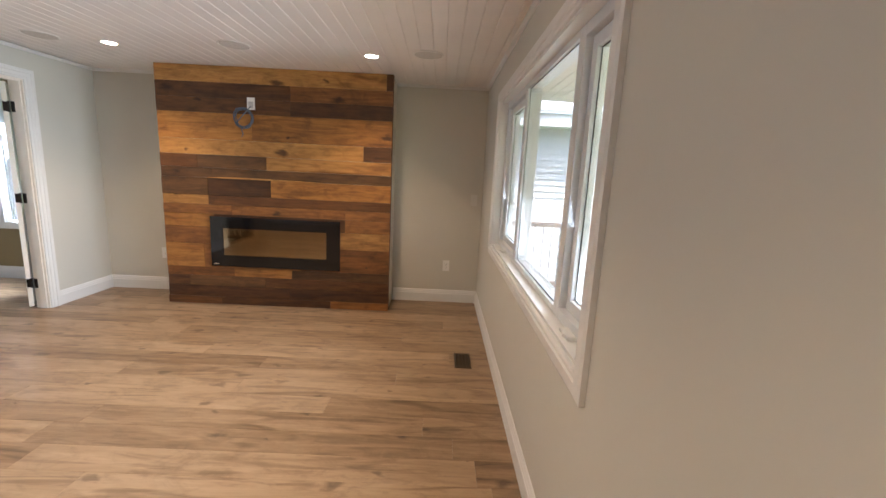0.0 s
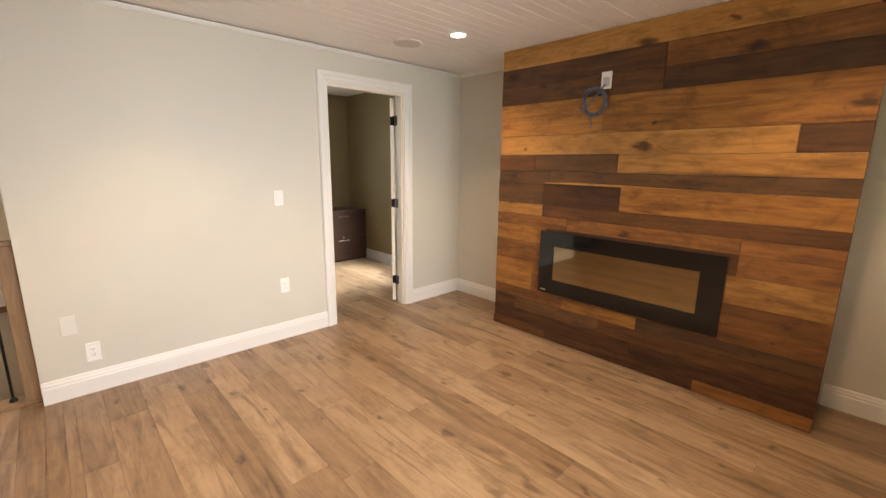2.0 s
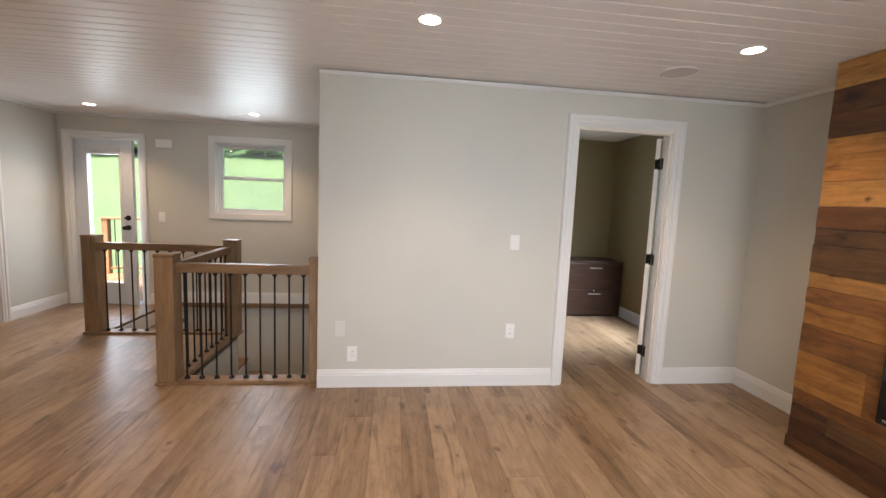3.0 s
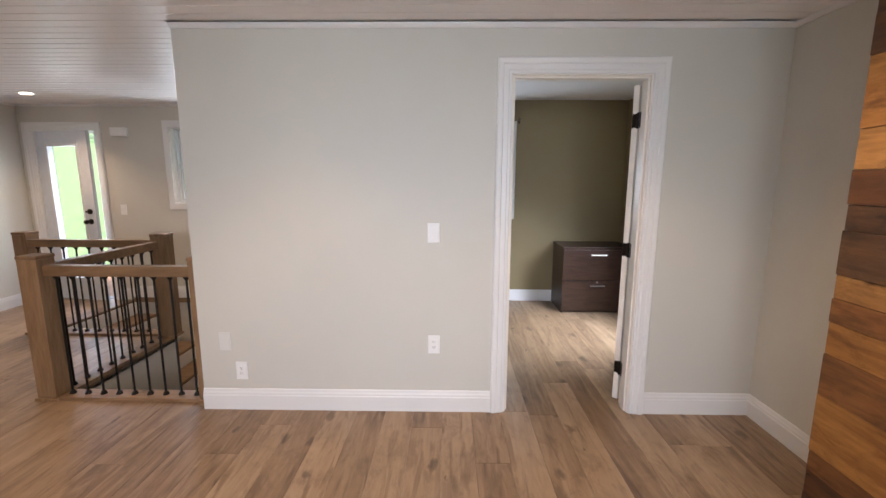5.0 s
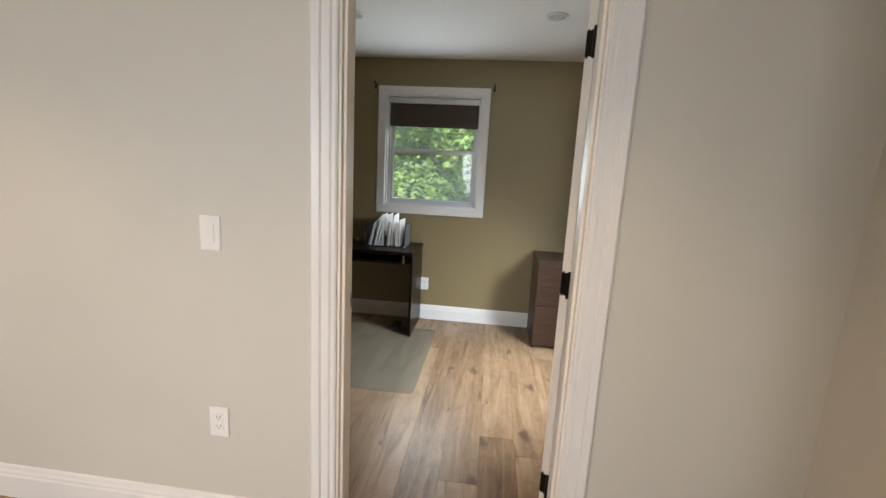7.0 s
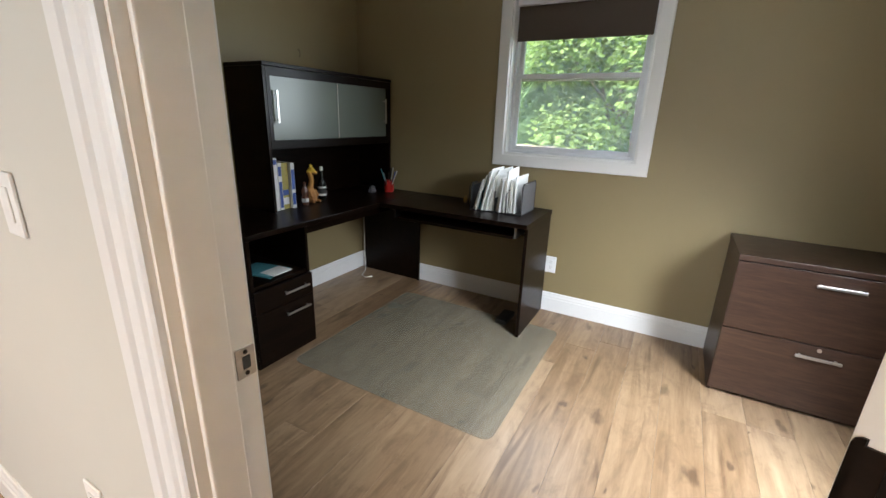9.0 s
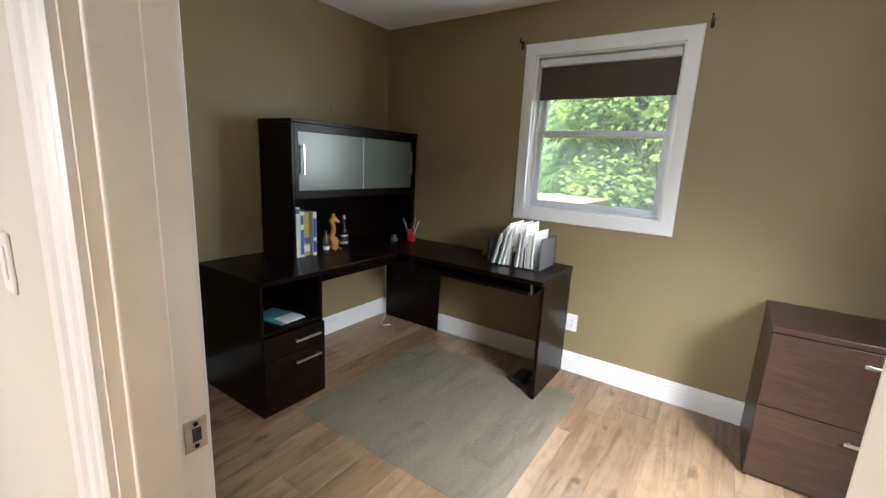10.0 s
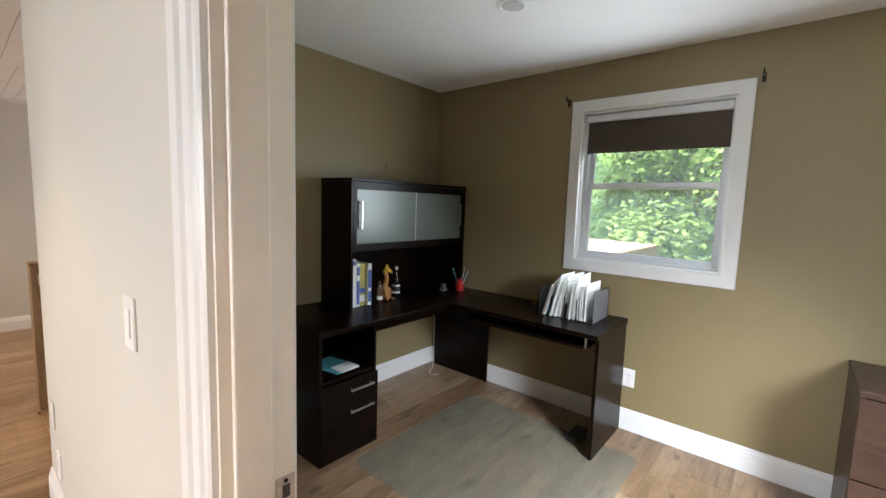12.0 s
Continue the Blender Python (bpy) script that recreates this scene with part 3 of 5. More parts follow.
for hz in (0.24, 1.04, 1.84):
    bm = bmesh.new()
    rim = [(-LT - 0.001 + 0.010 * (1 - math.cos(q)), hz + sg * (0.035 + 0.010 * math.sin(q))) for sg, qs in ((1, (0, 1, 2, 3)), (-1, (3, 2, 1, 0))) for q in (k * math.pi / 6 for k in qs)]
    rim = [(-0.002, hz - 0.045), *reversed(rim), (-0.002, hz + 0.045)]
    faces = [[bm.verts.new(leaf_m @ Vector((px, a, c))) for a, c in rim] for px in (-0.0065, -0.003)]
    bm.faces.new(faces[0]), bm.faces.new(faces[1][::-1])
    for k in range(len(rim)):
        bm.faces.new((faces[0][k], faces[0][k - 1], faces[1][k - 1], faces[1][k]))
    box(bm, OFF_E + 0.001, OFF_E + 0.036, DOOR[1] - 0.0085, DOOR[1] - 0.004, hz - 0.045, hz + 0.045, bevel=0.001)
    rod(bm, (HX, HY, hz - 0.048), (HX, HY, hz + 0.048), 0.0068)
    part("hinge", bm, BRONZE, d1, "dark bronze butt hinge")

# garden door, ajar
d2 = doorway("door_2", K_, *BDOOR, 0.25, "white glazed garden door standing ajar", False)
gm = K_ @ Matrix.Translation((BDOOR[0] + 0.006, 0.03, 0)) @ Matrix.Rotation(radians(-10), 4, "Z")
gw = BDOOR[1] - BDOOR[0] - 0.012
bm = bmesh.new()
for a in ((0, 0.14, 0.01, 2.04), (gw - 0.14, gw, 0.01, 2.04), (0.14, gw - 0.14, 1.89, 2.04), (0.14, gw - 0.14, 0.01, 0.26)):
    box(bm, a[0], a[1], 0, 0.044, a[2], a[3], gm, 0.002)
gl = part("door_leaf", bm, plain("grey_white_door_paint", (0.66, 0.69, 0.74), 0.35, 0, 20, 0.03), d2, "pale grey-white door leaf")
bm = bmesh.new()
for a in ((0.13, 0.165, 0.25, 1.90), (gw - 0.165, gw - 0.13, 0.25, 1.90), (0.165, gw - 0.165, 1.865, 1.90), (0.165, gw - 0.165, 0.25, 0.285)):
    box(bm, a[0], a[1], -0.008, 0.052, a[2], a[3], gm, 0.003)
part("glazing_bead", bm, VINYL, gl)
p = part("pane", B(0.165, gw - 0.165, 0.020, 0.024, 0.285, 1.865, gm), GLASS, gl)
p.visible_shadow = False
for hz in (0.98, 1.10):
    bm = rod(bmesh.new(), gm @ Vector((gw - 0.07, 0.0, hz)), gm @ Vector((gw - 0.07, -0.012, hz)), 0.032, 20)
    rod(bm, gm @ Vector((gw - 0.07, -0.012, hz)), gm @ Vector((gw - 0.07, -0.055, hz)), 0.011, 12)
    if hz < 1.0:
        bmesh.ops.create_uvsphere(bm, u_segments=16, v_segments=10, radius=0.027, matrix=Matrix.Translation(gm @ Vector((gw - 0.07, -0.062, hz))))
    part("door_handle" if hz < 1 else "deadbolt", bm, BRONZE, gl, "dark bronze")
d3 = doorway("door_3", S_, -SDOOR[1], -SDOOR[0], SDOOR[2], 0.12, "white cased doorway to a warm lit side room")
part("door_leaf", B(SDOOR[0] - 0.02, SDOOR[0] + 0.016, SOUTH - 0.13 - 0.78, SOUTH - 0.13, 0.012, 2.04, bevel=0.002), WHITE, d3)
for hz in (0.24, 1.82):
    part("hinge", B(SDOOR[0] + 0.004, SDOOR[0] + 0.009, SOUTH - 0.128, SOUTH - 0.06, hz - 0.045, hz + 0.045, bevel=0.001), BRONZE, d3, "dark bronze butt hinge")
# side room beyond the doorway
SIDE = painted("warm_side_room_paint", (0.62, 0.53, 0.40), 0.6, 0.04)
wall("wall_side_room_south", at_wall("S", -4.4), 3.3, 6.3, 0, 2.4, 0.1, SIDE)
wall("wall_side_room_west", at_wall("W", -6.1), -4.4, SOUTH - 0.12, 0, 2.4, 0.1, SIDE)
wall("wall_side_room_east", at_wall("E", -3.4), -SOUTH + 0.12, 4.4, 0, 2.4, 0.1, SIDE)
solid("ceiling_side_room", B(-6.2, -3.3, -4.5, SOUTH - 0.12, 2.4, 2.5), DRYCEIL, "white side room ceiling", "ceiling", "structure")

# ---- chimney breast ----
FX0, FX1, FY = -2.752, -0.492, 4.078
fp = thing("chimney_breast", ((FX0 + FX1) / 2, NORTH, 0), "chimney breast clad in reclaimed brown barn boards", "fireplace", "", "structure")
part("core", B(FX0 + 0.012, FX1 - 0.012, FY + 0.022, NORTH, 0, CEILZ - 0.001), WALL, fp, "greige painted side")
part("wood_return", B(FX1 - 0.012, FX1 - 0.001, FY + 0.021, FY + 0.075, 0.0, CEILZ - 0.002), BARN["mid"], fp)
COURSES = [  # depth of each course's lower edge under the ceiling, and its boards by where they end
    (0.155, [(0.972, "light"), (1, "dark")]), (0.295, [(0.566, "dark"), (1, "mid")]), (0.432, [(0.566, "dark"), (1, "dark")]),
    (0.682, [(0.40, "amber"), (1, "amber")]), (0.828, [(0.878, "light"), (1, "dark")]), (0.955, [(0.16, "dark"), (0.458, "umber"), (1, "light")]),
    (1.052, [(0.22, "umber"), (1, "umber")]), (1.222, [(0.20, "umber"), (0.475, "dark"), (1, "amber")]), (1.315, [(0.20, "light"), (1, "dark")]),
    (1.410, [(0.30, "mid"), (0.80, "mid"), (1, "mid")]), (1.540, [(0.22, "amber"), (0.80, "dark"), (1, "mid")]), (1.712, [(0.20, "mid"), (0.78, "mid"), (1, "light")]),
    (1.955, [(0.17, "amber"), (0.60, "mid"), (1, "mid")]), (2.045, [(0.30, "mid"), (0.56, "amber"), (1, "umber")]), (2.150, [(0.10, "dark"), (0.44, "umber"), (1, "dark")]),
    (2.265, [(0.55, "dark"), (1, "dark")]), (2.341, [(0.24, "dark"), (0.736, "dark"), (1, "mid")])]
rng = random.Random(5)
upper = 0.003
for lower, pieces in COURSES:
    a = 0.0
    for e, tone in pieces:
        proud = rng.uniform(0.0, 0.007) + (0.010 if lower > 2.3 else 0)
        xa, xb = FX0 + a * (FX1 - FX0), FX0 + e * (FX1 - FX0)
        sag = rng.uniform(-0.0015, 0.0015)
        bm = B(xa + 0.0007, xb - 0.0007, FY - proud, FY + 0.021, CEILZ - lower + 0.0007, CEILZ - upper - 0.0007, bevel=0.0015)
        for v in bm.verts:
            if v.co.x > (xa + xb) / 2:
                v.co.y += sag
        part("board", bm, BARN[tone], fp)
        a = e
    upper = lower
# a split edge tapering along one joint, its highlight put in as paler wood
bm = bmesh.new()
for x, h in ((0.20, 0.006), (0.30, 0.016), (0.46, 0.013), (0.60, 0.008), (0.70, 0.002)):
    px = FX0 + x * (FX1 - FX0)
    ring = [bm.verts.new((px, y, z)) for y, z in ((FY - 0.010, 1.293), (FY - 0.010, 1.293 + h), (FY + 0.002, 1.293 + h), (FY + 0.002, 1.293))]
    if x > 0.2:
        for i in range(4):
            bm.faces.new((last[i], last[(i + 1) % 4], ring[(i + 1) % 4], ring[i]))
    last = ring
part("split_edge", bm, BARN["light"], fp, "pale torn wood edge with its highlight coloured in")

# linear fireplace set in the boards
ix0, ix1, iz0, iz1, iy = -2.286, -0.990, 0.411, 0.916, FY - 0.008
ins = thing("electric_fireplace", ((ix0 + ix1) / 2, iy, iz0), "wide black glass linear fireplace set into the boards", "fireplace")
bm = bmesh.new()
fl, fr_, ft = 0.125, 0.135, 0.115
for a in ((ix0, ix0 + fl, iz0, iz1), (ix1 - fr_, ix1, iz0, iz1), (ix0 + fl, ix1 - fr_, iz1 - ft, iz1), (ix0 + fl, ix1 - fr_, iz0, iz0 + ft)):
    box(bm, a[0], a[1], iy - 0.020, iy, a[2], a[3], bevel=0.0012)
part("black_frame", bm, BLACKGLASS, ins)
part("viewing_glass", B(ix0 + fl, ix1 - fr_, iy - 0.014, iy - 0.002, iz0 + ft, iz1 - ft), MIRROR, ins, "reflecting smoked viewing glass")
part("badge", B(ix0 + 0.03, ix0 + 0.075, iy - 0.0215, iy - 0.0202, iz0 + 0.020, iz0 + 0.030), STEEL, ins, "small bright maker's badge")

# cable outlet and coil
cp = thing("cable_outlet", (-1.845, FY, 2.01), "white recessed cable plate on the boards", "outlet")
part("plate", B(-1.882, -1.808, FY - 0.011, FY - 0.004, 1.955, 2.068, bevel=0.003), PLASTIC, cp)
part("cable_slot", B(-1.868, -1.822, FY - 0.0125, FY - 0.0108, 1.97, 2.03), plain("grey_plastic", (0.5, 0.5, 0.5), 0.4), cp)
coil = bmesh.new()
pts = []
for i in range(150):
    t = i / 150 * 2 * math.pi * 5
    r = 0.088 + 0.010 * math.sin(i * 0.37)
    pts.append((-1.915 + r * math.cos(t) * 0.95, FY - 0.022 - 0.012 * math.sin(i * 0.11), 1.875 + r * math.sin(t)))
pts = [(-1.85, FY - 0.012, 1.985), (-1.86, FY - 0.025, 1.965)] + pts[18:]
tube(coil, pts, 0.0048, 6)
tube(coil, [(-1.93, FY - 0.024, 1.79), (-1.935, FY - 0.022, 1.755), (-1.925, FY - 0.018, 1.728), (-1.94, FY - 0.016, 1.70)], 0.0048, 6)
tube(coil, [(-1.99, FY - 0.02, 1.93), (-1.985, FY - 0.022, 1.96), (-1.95, FY - 0.022, 1.968), (-1.90, FY - 0.016, 1.972)], 0.0048, 6)
solid("cable_coil", coil, plain("grey_blue_cable", (0.09, 0.11, 0.15), 0.45), "coiled grey-blue cable hanging from the plate", "cable", smooth=True)

# ---- stairwell ----
SW_W, SW_E, SW_S, SW_N, SW_M = BACK, -3.87, -1.335, 1.0, -0.03
st = thing("stairs", (-5.5, -0.5, -1.1), "wooden stairs going down round a landing", "stairs", "", "structure")
for i in range(5):
    z = -0.18 * (i + 1)
    y = SW_S + 0.25 * i
    part("tread", B(BACK + 0.01, -4.96, y - 0.02, y + 0.26, z - 0.035, z, bevel=0.006), TRIMWOOD, st)
    part("riser", B(BACK + 0.01, -4.96, y, y + 0.018, z, z + 0.146 if i else -0.03), WHITE, st)
part("landing", B(BACK + 0.01, -4.96, SW_S + 1.23, 0.99, -1.12, -1.08), TRIMWOOD, st)
for i in range(5):
    z = -1.08 - 0.18 * (i + 1)
    x = -4.96 + 0.25 * i
    part("tread", B(x - 0.02, x + 0.26, SW_M, 0.99, z - 0.035, z, bevel=0.006), TRIMWOOD, st)
    part("riser", B(x, x + 0.018, SW_M, 0.99, z, z + 0.145), WHITE, st)
wall("wall_stairwell_west", at_wall("W", BACK - 0.001), SW_S, 1.0, -2.4, 0.0, 0.1, WALL)
wall("wall_stairwell_south", at_wall("S", SW_S - 0.022), 4.96, 6.17, -2.4, -0.03, 0.1, WALL)
wall("wall_stairwell_inner", at_wall("S", SW_M), 3.87, 4.955, -2.4, -0.03, 0.1, WALL)
wall("wall_stairwell_inner_east", at_wall("E", -4.96), -SW_M + 0.01, -SW_S - 0.01, -2.4, -0.03, 0.1, WALL)
wall("wall_stairwell_east", at_wall("E", -3.87), -1.0, -SW_M, -2.4, -0.03, 0.1, WALL)
solid("floor_basement", B(BACK, -3.77, SW_S, 1.0, -2.45, -2.4), plain("concrete", (0.3, 0.29, 0.28), 0.9), "concrete basement floor", "floor", "structure")
solid("trim", B(BACK, BACK + 0.03, SW_S, 1.0, -0.03, 0.03, bevel=0.004), TRIMWOOD, "brown wood cap along the stairwell", "trim", "structure")
solid("baseboard", run(K_, SW_S, 1.0, 0.03, BASE), WHITE, "white moulded baseboard above the stairs", "baseboard", "structure")

PZ = 0.985


def newel(x0, x1, y0, y1, label, group="stair newel posts"):
    n = thing("newel_post", ((x0 + x1) / 2, (y0 + y1) / 2, 0), label, "post", group)
    part("shaft", B(x0, x1, y0, y1, 0.022, PZ - 0.02, bevel=0.004), RAILWOOD, n)
    part("cap", B(x0 - 0.004, x1 + 0.004, y0 - 0.004, y1 + 0.004, PZ - 0.0195, PZ + 0.005, bevel=0.006), RAILWOOD, n)
    part("base_plate", B(x0 - 0.012, x1 + 0.012, y0 - 0.012, y1 + 0.012, 0.0005, 0.0215, bevel=0.003), RAILWOOD, n)
    return n


def rail(a, c, n, label):
    """A level guard rail between two posts, with iron balusters."""
    (xa, ya), (xc, yc) = a, c
    r = thing("stair_railing", ((xa + xc) / 2, (ya + yc) / 2, 0), label, "railing", "stair railings")
    w = 0.034
    along_y = abs(yc - ya) > abs(xc - xa)

    def bar(z0, z1, ww, bev):
        if along_y:
            return B(xa - ww, xa + ww, min(ya, yc), max(ya, yc), z0, z1, bevel=bev)
        return B(min(xa, xc), max(xa, xc), ya - ww, ya + ww, z0, z1, bevel=bev)

    part("handrail", bar(0.852, 0.922, w, 0.005), TRIMWOOD, r)
    part("shoe_rail", bar(0.0, 0.024, 0.062, 0.004), TRIMWOOD, r)
    for i in range(n):
        f = (i + 0.5) / n
        x, y = xa + (xc - xa) * f, ya + (yc - ya) * f
        bm = rod(bmesh.new(), (x, y, 0.022), (x, y, 0.857), 0.0072, 8)
        bal = part("baluster", bm, IRON, r, smooth=True)
        part("collar", lathe(bmesh.new(), [(0.020, 0.024), (0.020, 0.030), (0.011, 0.046)], Matrix.Translation((x, y, 0)), 10), IRON, bal)
        part("collar", lathe(bmesh.new(), [(0.011, 0.829), (0.020, 0.845), (0.020, 0.851)], Matrix.Translation((x, y, 0)), 10), IRON, bal)
    return r


newel(-3.865, -3.735, -0.175, -0.045, "square stained wood newel post at the stair corner")
newel(-5.005, -4.875, -0.130, 0.0, "square stained wood newel post between two railings")
newel(-5.075, -4.945, -1.475, -1.345, "square stained wood newel post at the stair head")
newel(-3.80, -3.735, 0.925, 0.998, "half newel post fixed to the wall end")
rail((-3.80, -0.045), (-3.80, 0.925), 9, "wood railing with black iron balusters beside the wall end")
rail((-3.865, -0.090), (-4.875, -0.090), 9, "wood railing with black iron balusters across the stairwell")
rail((-4.985, -0.130), (-4.985, -1.345), 10, "wood railing with black iron balusters facing the garden door")


# ---- wall plates ----
def plate(m, u, z, kind, label):
    p = thing("wall_switch" if kind == "switch" else "wall_outlet", m @ Vector((u, 0, z)), label, "switch" if kind == "switch" else "outlet", "wall plates")
    mat = PLASTIC if kind != "blank" else PLATE
    face = part("plate", B(u - 0.037, u + 0.037, -0.007, -0.0003, z - 0.06, z + 0.06, m, 0.003), mat, p)
    if kind == "switch":
        part("rocker", B(u - 0.017, u + 0.017, -0.0105, -0.0068, z - 0.033, z + 0.033, m, 0.002), PLASTIC, face)
    elif kind == "outlet":
        part("socket_face", B(u - 0.017, u + 0.017, -0.0090, -0.0068, z - 0.034, z + 0.034, m, 0.0015), PLASTIC, face)
        for dz in (-0.018, 0.018):
            bm = bmesh.new()
            box(bm, u - 0.008, u - 0.0055, -0.0094, -0.0088, z + dz - 0.002, z + dz + 0.007, m)
            box(bm, u + 0.0055, u + 0.008, -0.0094, -0.0088, z + dz - 0.002, z + dz + 0.007, m)
            box(bm, u - 0.002, u + 0.002, -0.0094, -0.0088, z + dz - 0.010, z + dz - 0.006, m)
            part("slots", bm, SLOT, face)
    return p


plate(P_, 2.493, 1.161, "switch", "white rocker light switch beside the office doorway")
plate(P_, 2.496, 0.452, "outlet", "white duplex outlet under the light switch")
plate(P_, 1.260, 0.264, "outlet", "white duplex outlet near the wall end")
plate(P_, 1.165, 0.46, "blank", "blank wall-coloured cover plate")
plate(N_, 0.10, 0.42, "outlet", "white outlet beside the chimney breast")
plate(N_, -3.05, 0.42, "outlet", "white outlet between corner and chimney breast")
plate(N_, 0.37, 1.17, "blank", "blank wall-coloured switch plate in the corner")
plate(OW, 2.856, 0.352, "outlet", "white outlet plate beside the desk end")
plate(K_, -1.35, 1.12, "switch", "white switch beside the garden door")
ch = thing("door_chime", (BACK, -1.27, 2.02), "white door chime box high on the wall", "chime")
part("cover", B(BACK, BACK + 0.045, -1.38, -1.19, 1.98, 2.08, bevel=0.006), PLASTIC, ch)

# ---- ceiling fixtures ----
def downlight(x, y, z, lit, label):
    d = thing("downlight", (x, y, z), label, "ceiling light", "recessed downlights")
    m = Matrix.Translation((x, y, z))
    part("trim_ring", lathe(bmesh.new(), [(0.072, 0.0), (0.074, -0.004), (0.060, -0.007), (0.052, -0.003), (0.052, -0.0005)], m, 28), PLASTIC, d, smooth=True)
    part("lens", lathe(bmesh.new(), [(0.050, -0.0035), (0.0495, -0.0052)], m, 28), LAMP if lit else DEADLAMP, d)
    if lit:
        lamp = new("downlight_beam", bpy.data.lights.new("downlight_beam", "SPOT"))
        lamp.data.energy, lamp.data.color, lamp.data.spot_size, lamp.data.spot_blend, lamp.data.shadow_soft_size = LAMPW, (1.0, 0.70, 0.42), radians(116), 0.75, 0.05
        lamp.matrix_basis = look((x, y, z - 0.012), (x, y, 0))
    return d


LAMPW = 14.0
for x in (-2.69, -0.60):
    for y in (3.47, 1.70, -0.08, -1.86):
        downlight(x, y, CEILZ, True, "lit recessed downlight in the board ceiling")
for y in (-1.73, -0.03):
    downlight(-5.55, y, CEILZ, True, "lit recessed downlight above the stairs")
for y in (2.46, 3.77):
    downlight(-5.24, y, OFFCEIL, False, "unlit recessed downlight in the office ceiling")
downlight(-4.8, -3.4, 2.4, True, "lit recessed downlight in the side room")


def speaker(x, y, z):
    s = thing("ceiling_speaker", (x, y, z), "flush round white ceiling speaker", "speaker", "ceiling speakers")
    m = Matrix.Translation((x, y, z))
    part("rim", lathe(bmesh.new(), [(0.118, 0.0), (0.119, -0.005), (0.112, -0.008), (0.108, -0.005), (0.108, -0.001)], m, 36), PLASTIC, s, smooth=True)
    part("grille", lathe(bmesh.new(), [(0.107, -0.003), (0.104, -0.0065)], m, 36), GRILLE, s)


for x in (-3.12, -1.64, -0.14):
    speaker(x, 3.345, CEILZ)
speaker(-4.80, 3.706, OFFCEIL)

VENT = plain("brown_register_metal", (0.085, 0.058, 0.036), 0.45, 0.4)
# floor register
vt = thing("floor_register", (0.236, 2.98, 0), "brown metal floor vent register by the window wall", "vent")
part("frame", box(box(box(B(0.172, 0.300, 2.852, 2.868, 0.0, 0.006, bevel=0.0015), 0.172, 0.300, 3.094, 3.110, 0.0, 0.006, bevel=0.0015), 0.172, 0.186, 2.868, 3.094, 0, 0.006, bevel=0.0015), 0.286, 0.300, 2.868, 3.094, 0, 0.006, bevel=0.0015), VENT, vt)
part("duct", B(0.186, 0.286, 2.868, 3.094, 0.0004, 0.0015), SLOT, vt)
for i in range(14):
    y = 2.876 + i * 0.016
    part("slat", B(0.187, 0.285, y, y + 0.006, 0.0015, 0.005), VENT, vt)
for i in range(3):
    x = 0.208 + i * 0.026
    part("slat", B(x, x + 0.004, 2.869, 3.093, 0.0015, 0.0055), VENT, vt)

# ---- office ----
def handle(u0, u1, y, z, parent):
    """A bar pull on the front y = const, standing off towards +y."""
    bm = B(u0, u1, y + 0.018, y + 0.026, z - 0.006, z + 0.006, bevel=0.002)
    for u in (u0 + 0.012, u1 - 0.018):
        box(bm, u, u + 0.006, y, y + 0.019, z - 0.004, z + 0.004)
    return part("handle", bm, STEEL, parent, "brushed steel bar handle")


DT, DX0, DX1, DYB, DYF = 0.75, -6.235, -4.633, 1.14, 1.765
desk = thing("corner_desk", (-5.5, 1.45, 0), "dark espresso L-shaped desk with drawers", "desk")
part("desktop", B(DX0, DX1, DYB, DYF, DT - 0.028, DT, bevel=0.002), ESPRESSO, desk)
ped = part("pedestal_side", B(DX1 - 0.022, DX1 - 0.003, DYB + 0.01, DYF - 0.004, 0.0, DT - 0.029, bevel=0.0015), ESPRESSO, desk)
part("pedestal_side", B(-5.028, -5.009, DYB + 0.01, DYF - 0.004, 0.0, DT - 0.029, bevel=0.0015), ESPRESSO, desk)
part("pedestal_back", B(-5.008, DX1 - 0.023, DYB + 0.012, DYB + 0.024, 0.03, DT - 0.03), ESPRESSO, desk)
part("pedestal_shelf", B(-5.008, DX1 - 0.023, DYB + 0.025, DYF - 0.012, 0.452, 0.470, bevel=0.001), ESPRESSO, desk)
part("pedestal_bottom", B(-5.008, DX1 - 0.023, DYB + 0.025, DYF - 0.04, 0.03, 0.048), ESPRESSO, desk)
for lo, hi in ((0.328, 0.450), (0.014, 0.324)):
    dr = part("drawer_front", B(-5.026, DX1 - 0.004, DYF - 0.003, DYF + 0.015, lo, hi, bevel=0.0015), ESPRESSO, desk)
    handle(-4.985, -4.835 + 0.02, DYF + 0.015, hi - 0.055, dr)
part("end_panel", B(DX0 + 0.002, DX0 + 0.020, DYB + 0.05, DYF - 0.01, 0.0, DT - 0.029, bevel=0.0015), ESPRESSO, desk)
part("apron", B(DX0 + 0.021, -5.030, DYF - 0.10, DYF - 0.084, DT - 0.10, DT - 0.029), ESPRESSO, desk)
RX0, RX1, RY1 = DX0, -5.695, 2.828
part("return_top", B(RX0, RX1, DYF + 0.001, RY1, DT - 0.028, DT, bevel=0.002), ESPRESSO, desk)
part("leg_panel", B(RX0 + 0.004, -5.735, RY1 - 0.024, RY1 - 0.004, 0.0, DT - 0.029, bevel=0.0015), ESPRESSO, desk)
part("corner_panel", B(RX0 + 0.021, RX0 + 0.035, DYF - 0.009, DYF + 0.009, 0.0, DT - 0.029), ESPRESSO, desk)
part("keyboard_tray", B(RX0 + 0.12, RX1 - 0.05, DYF + 0.10, RY1 - 0.10, DT - 0.112, DT - 0.094, bevel=0.002), ESPRESSO, desk)
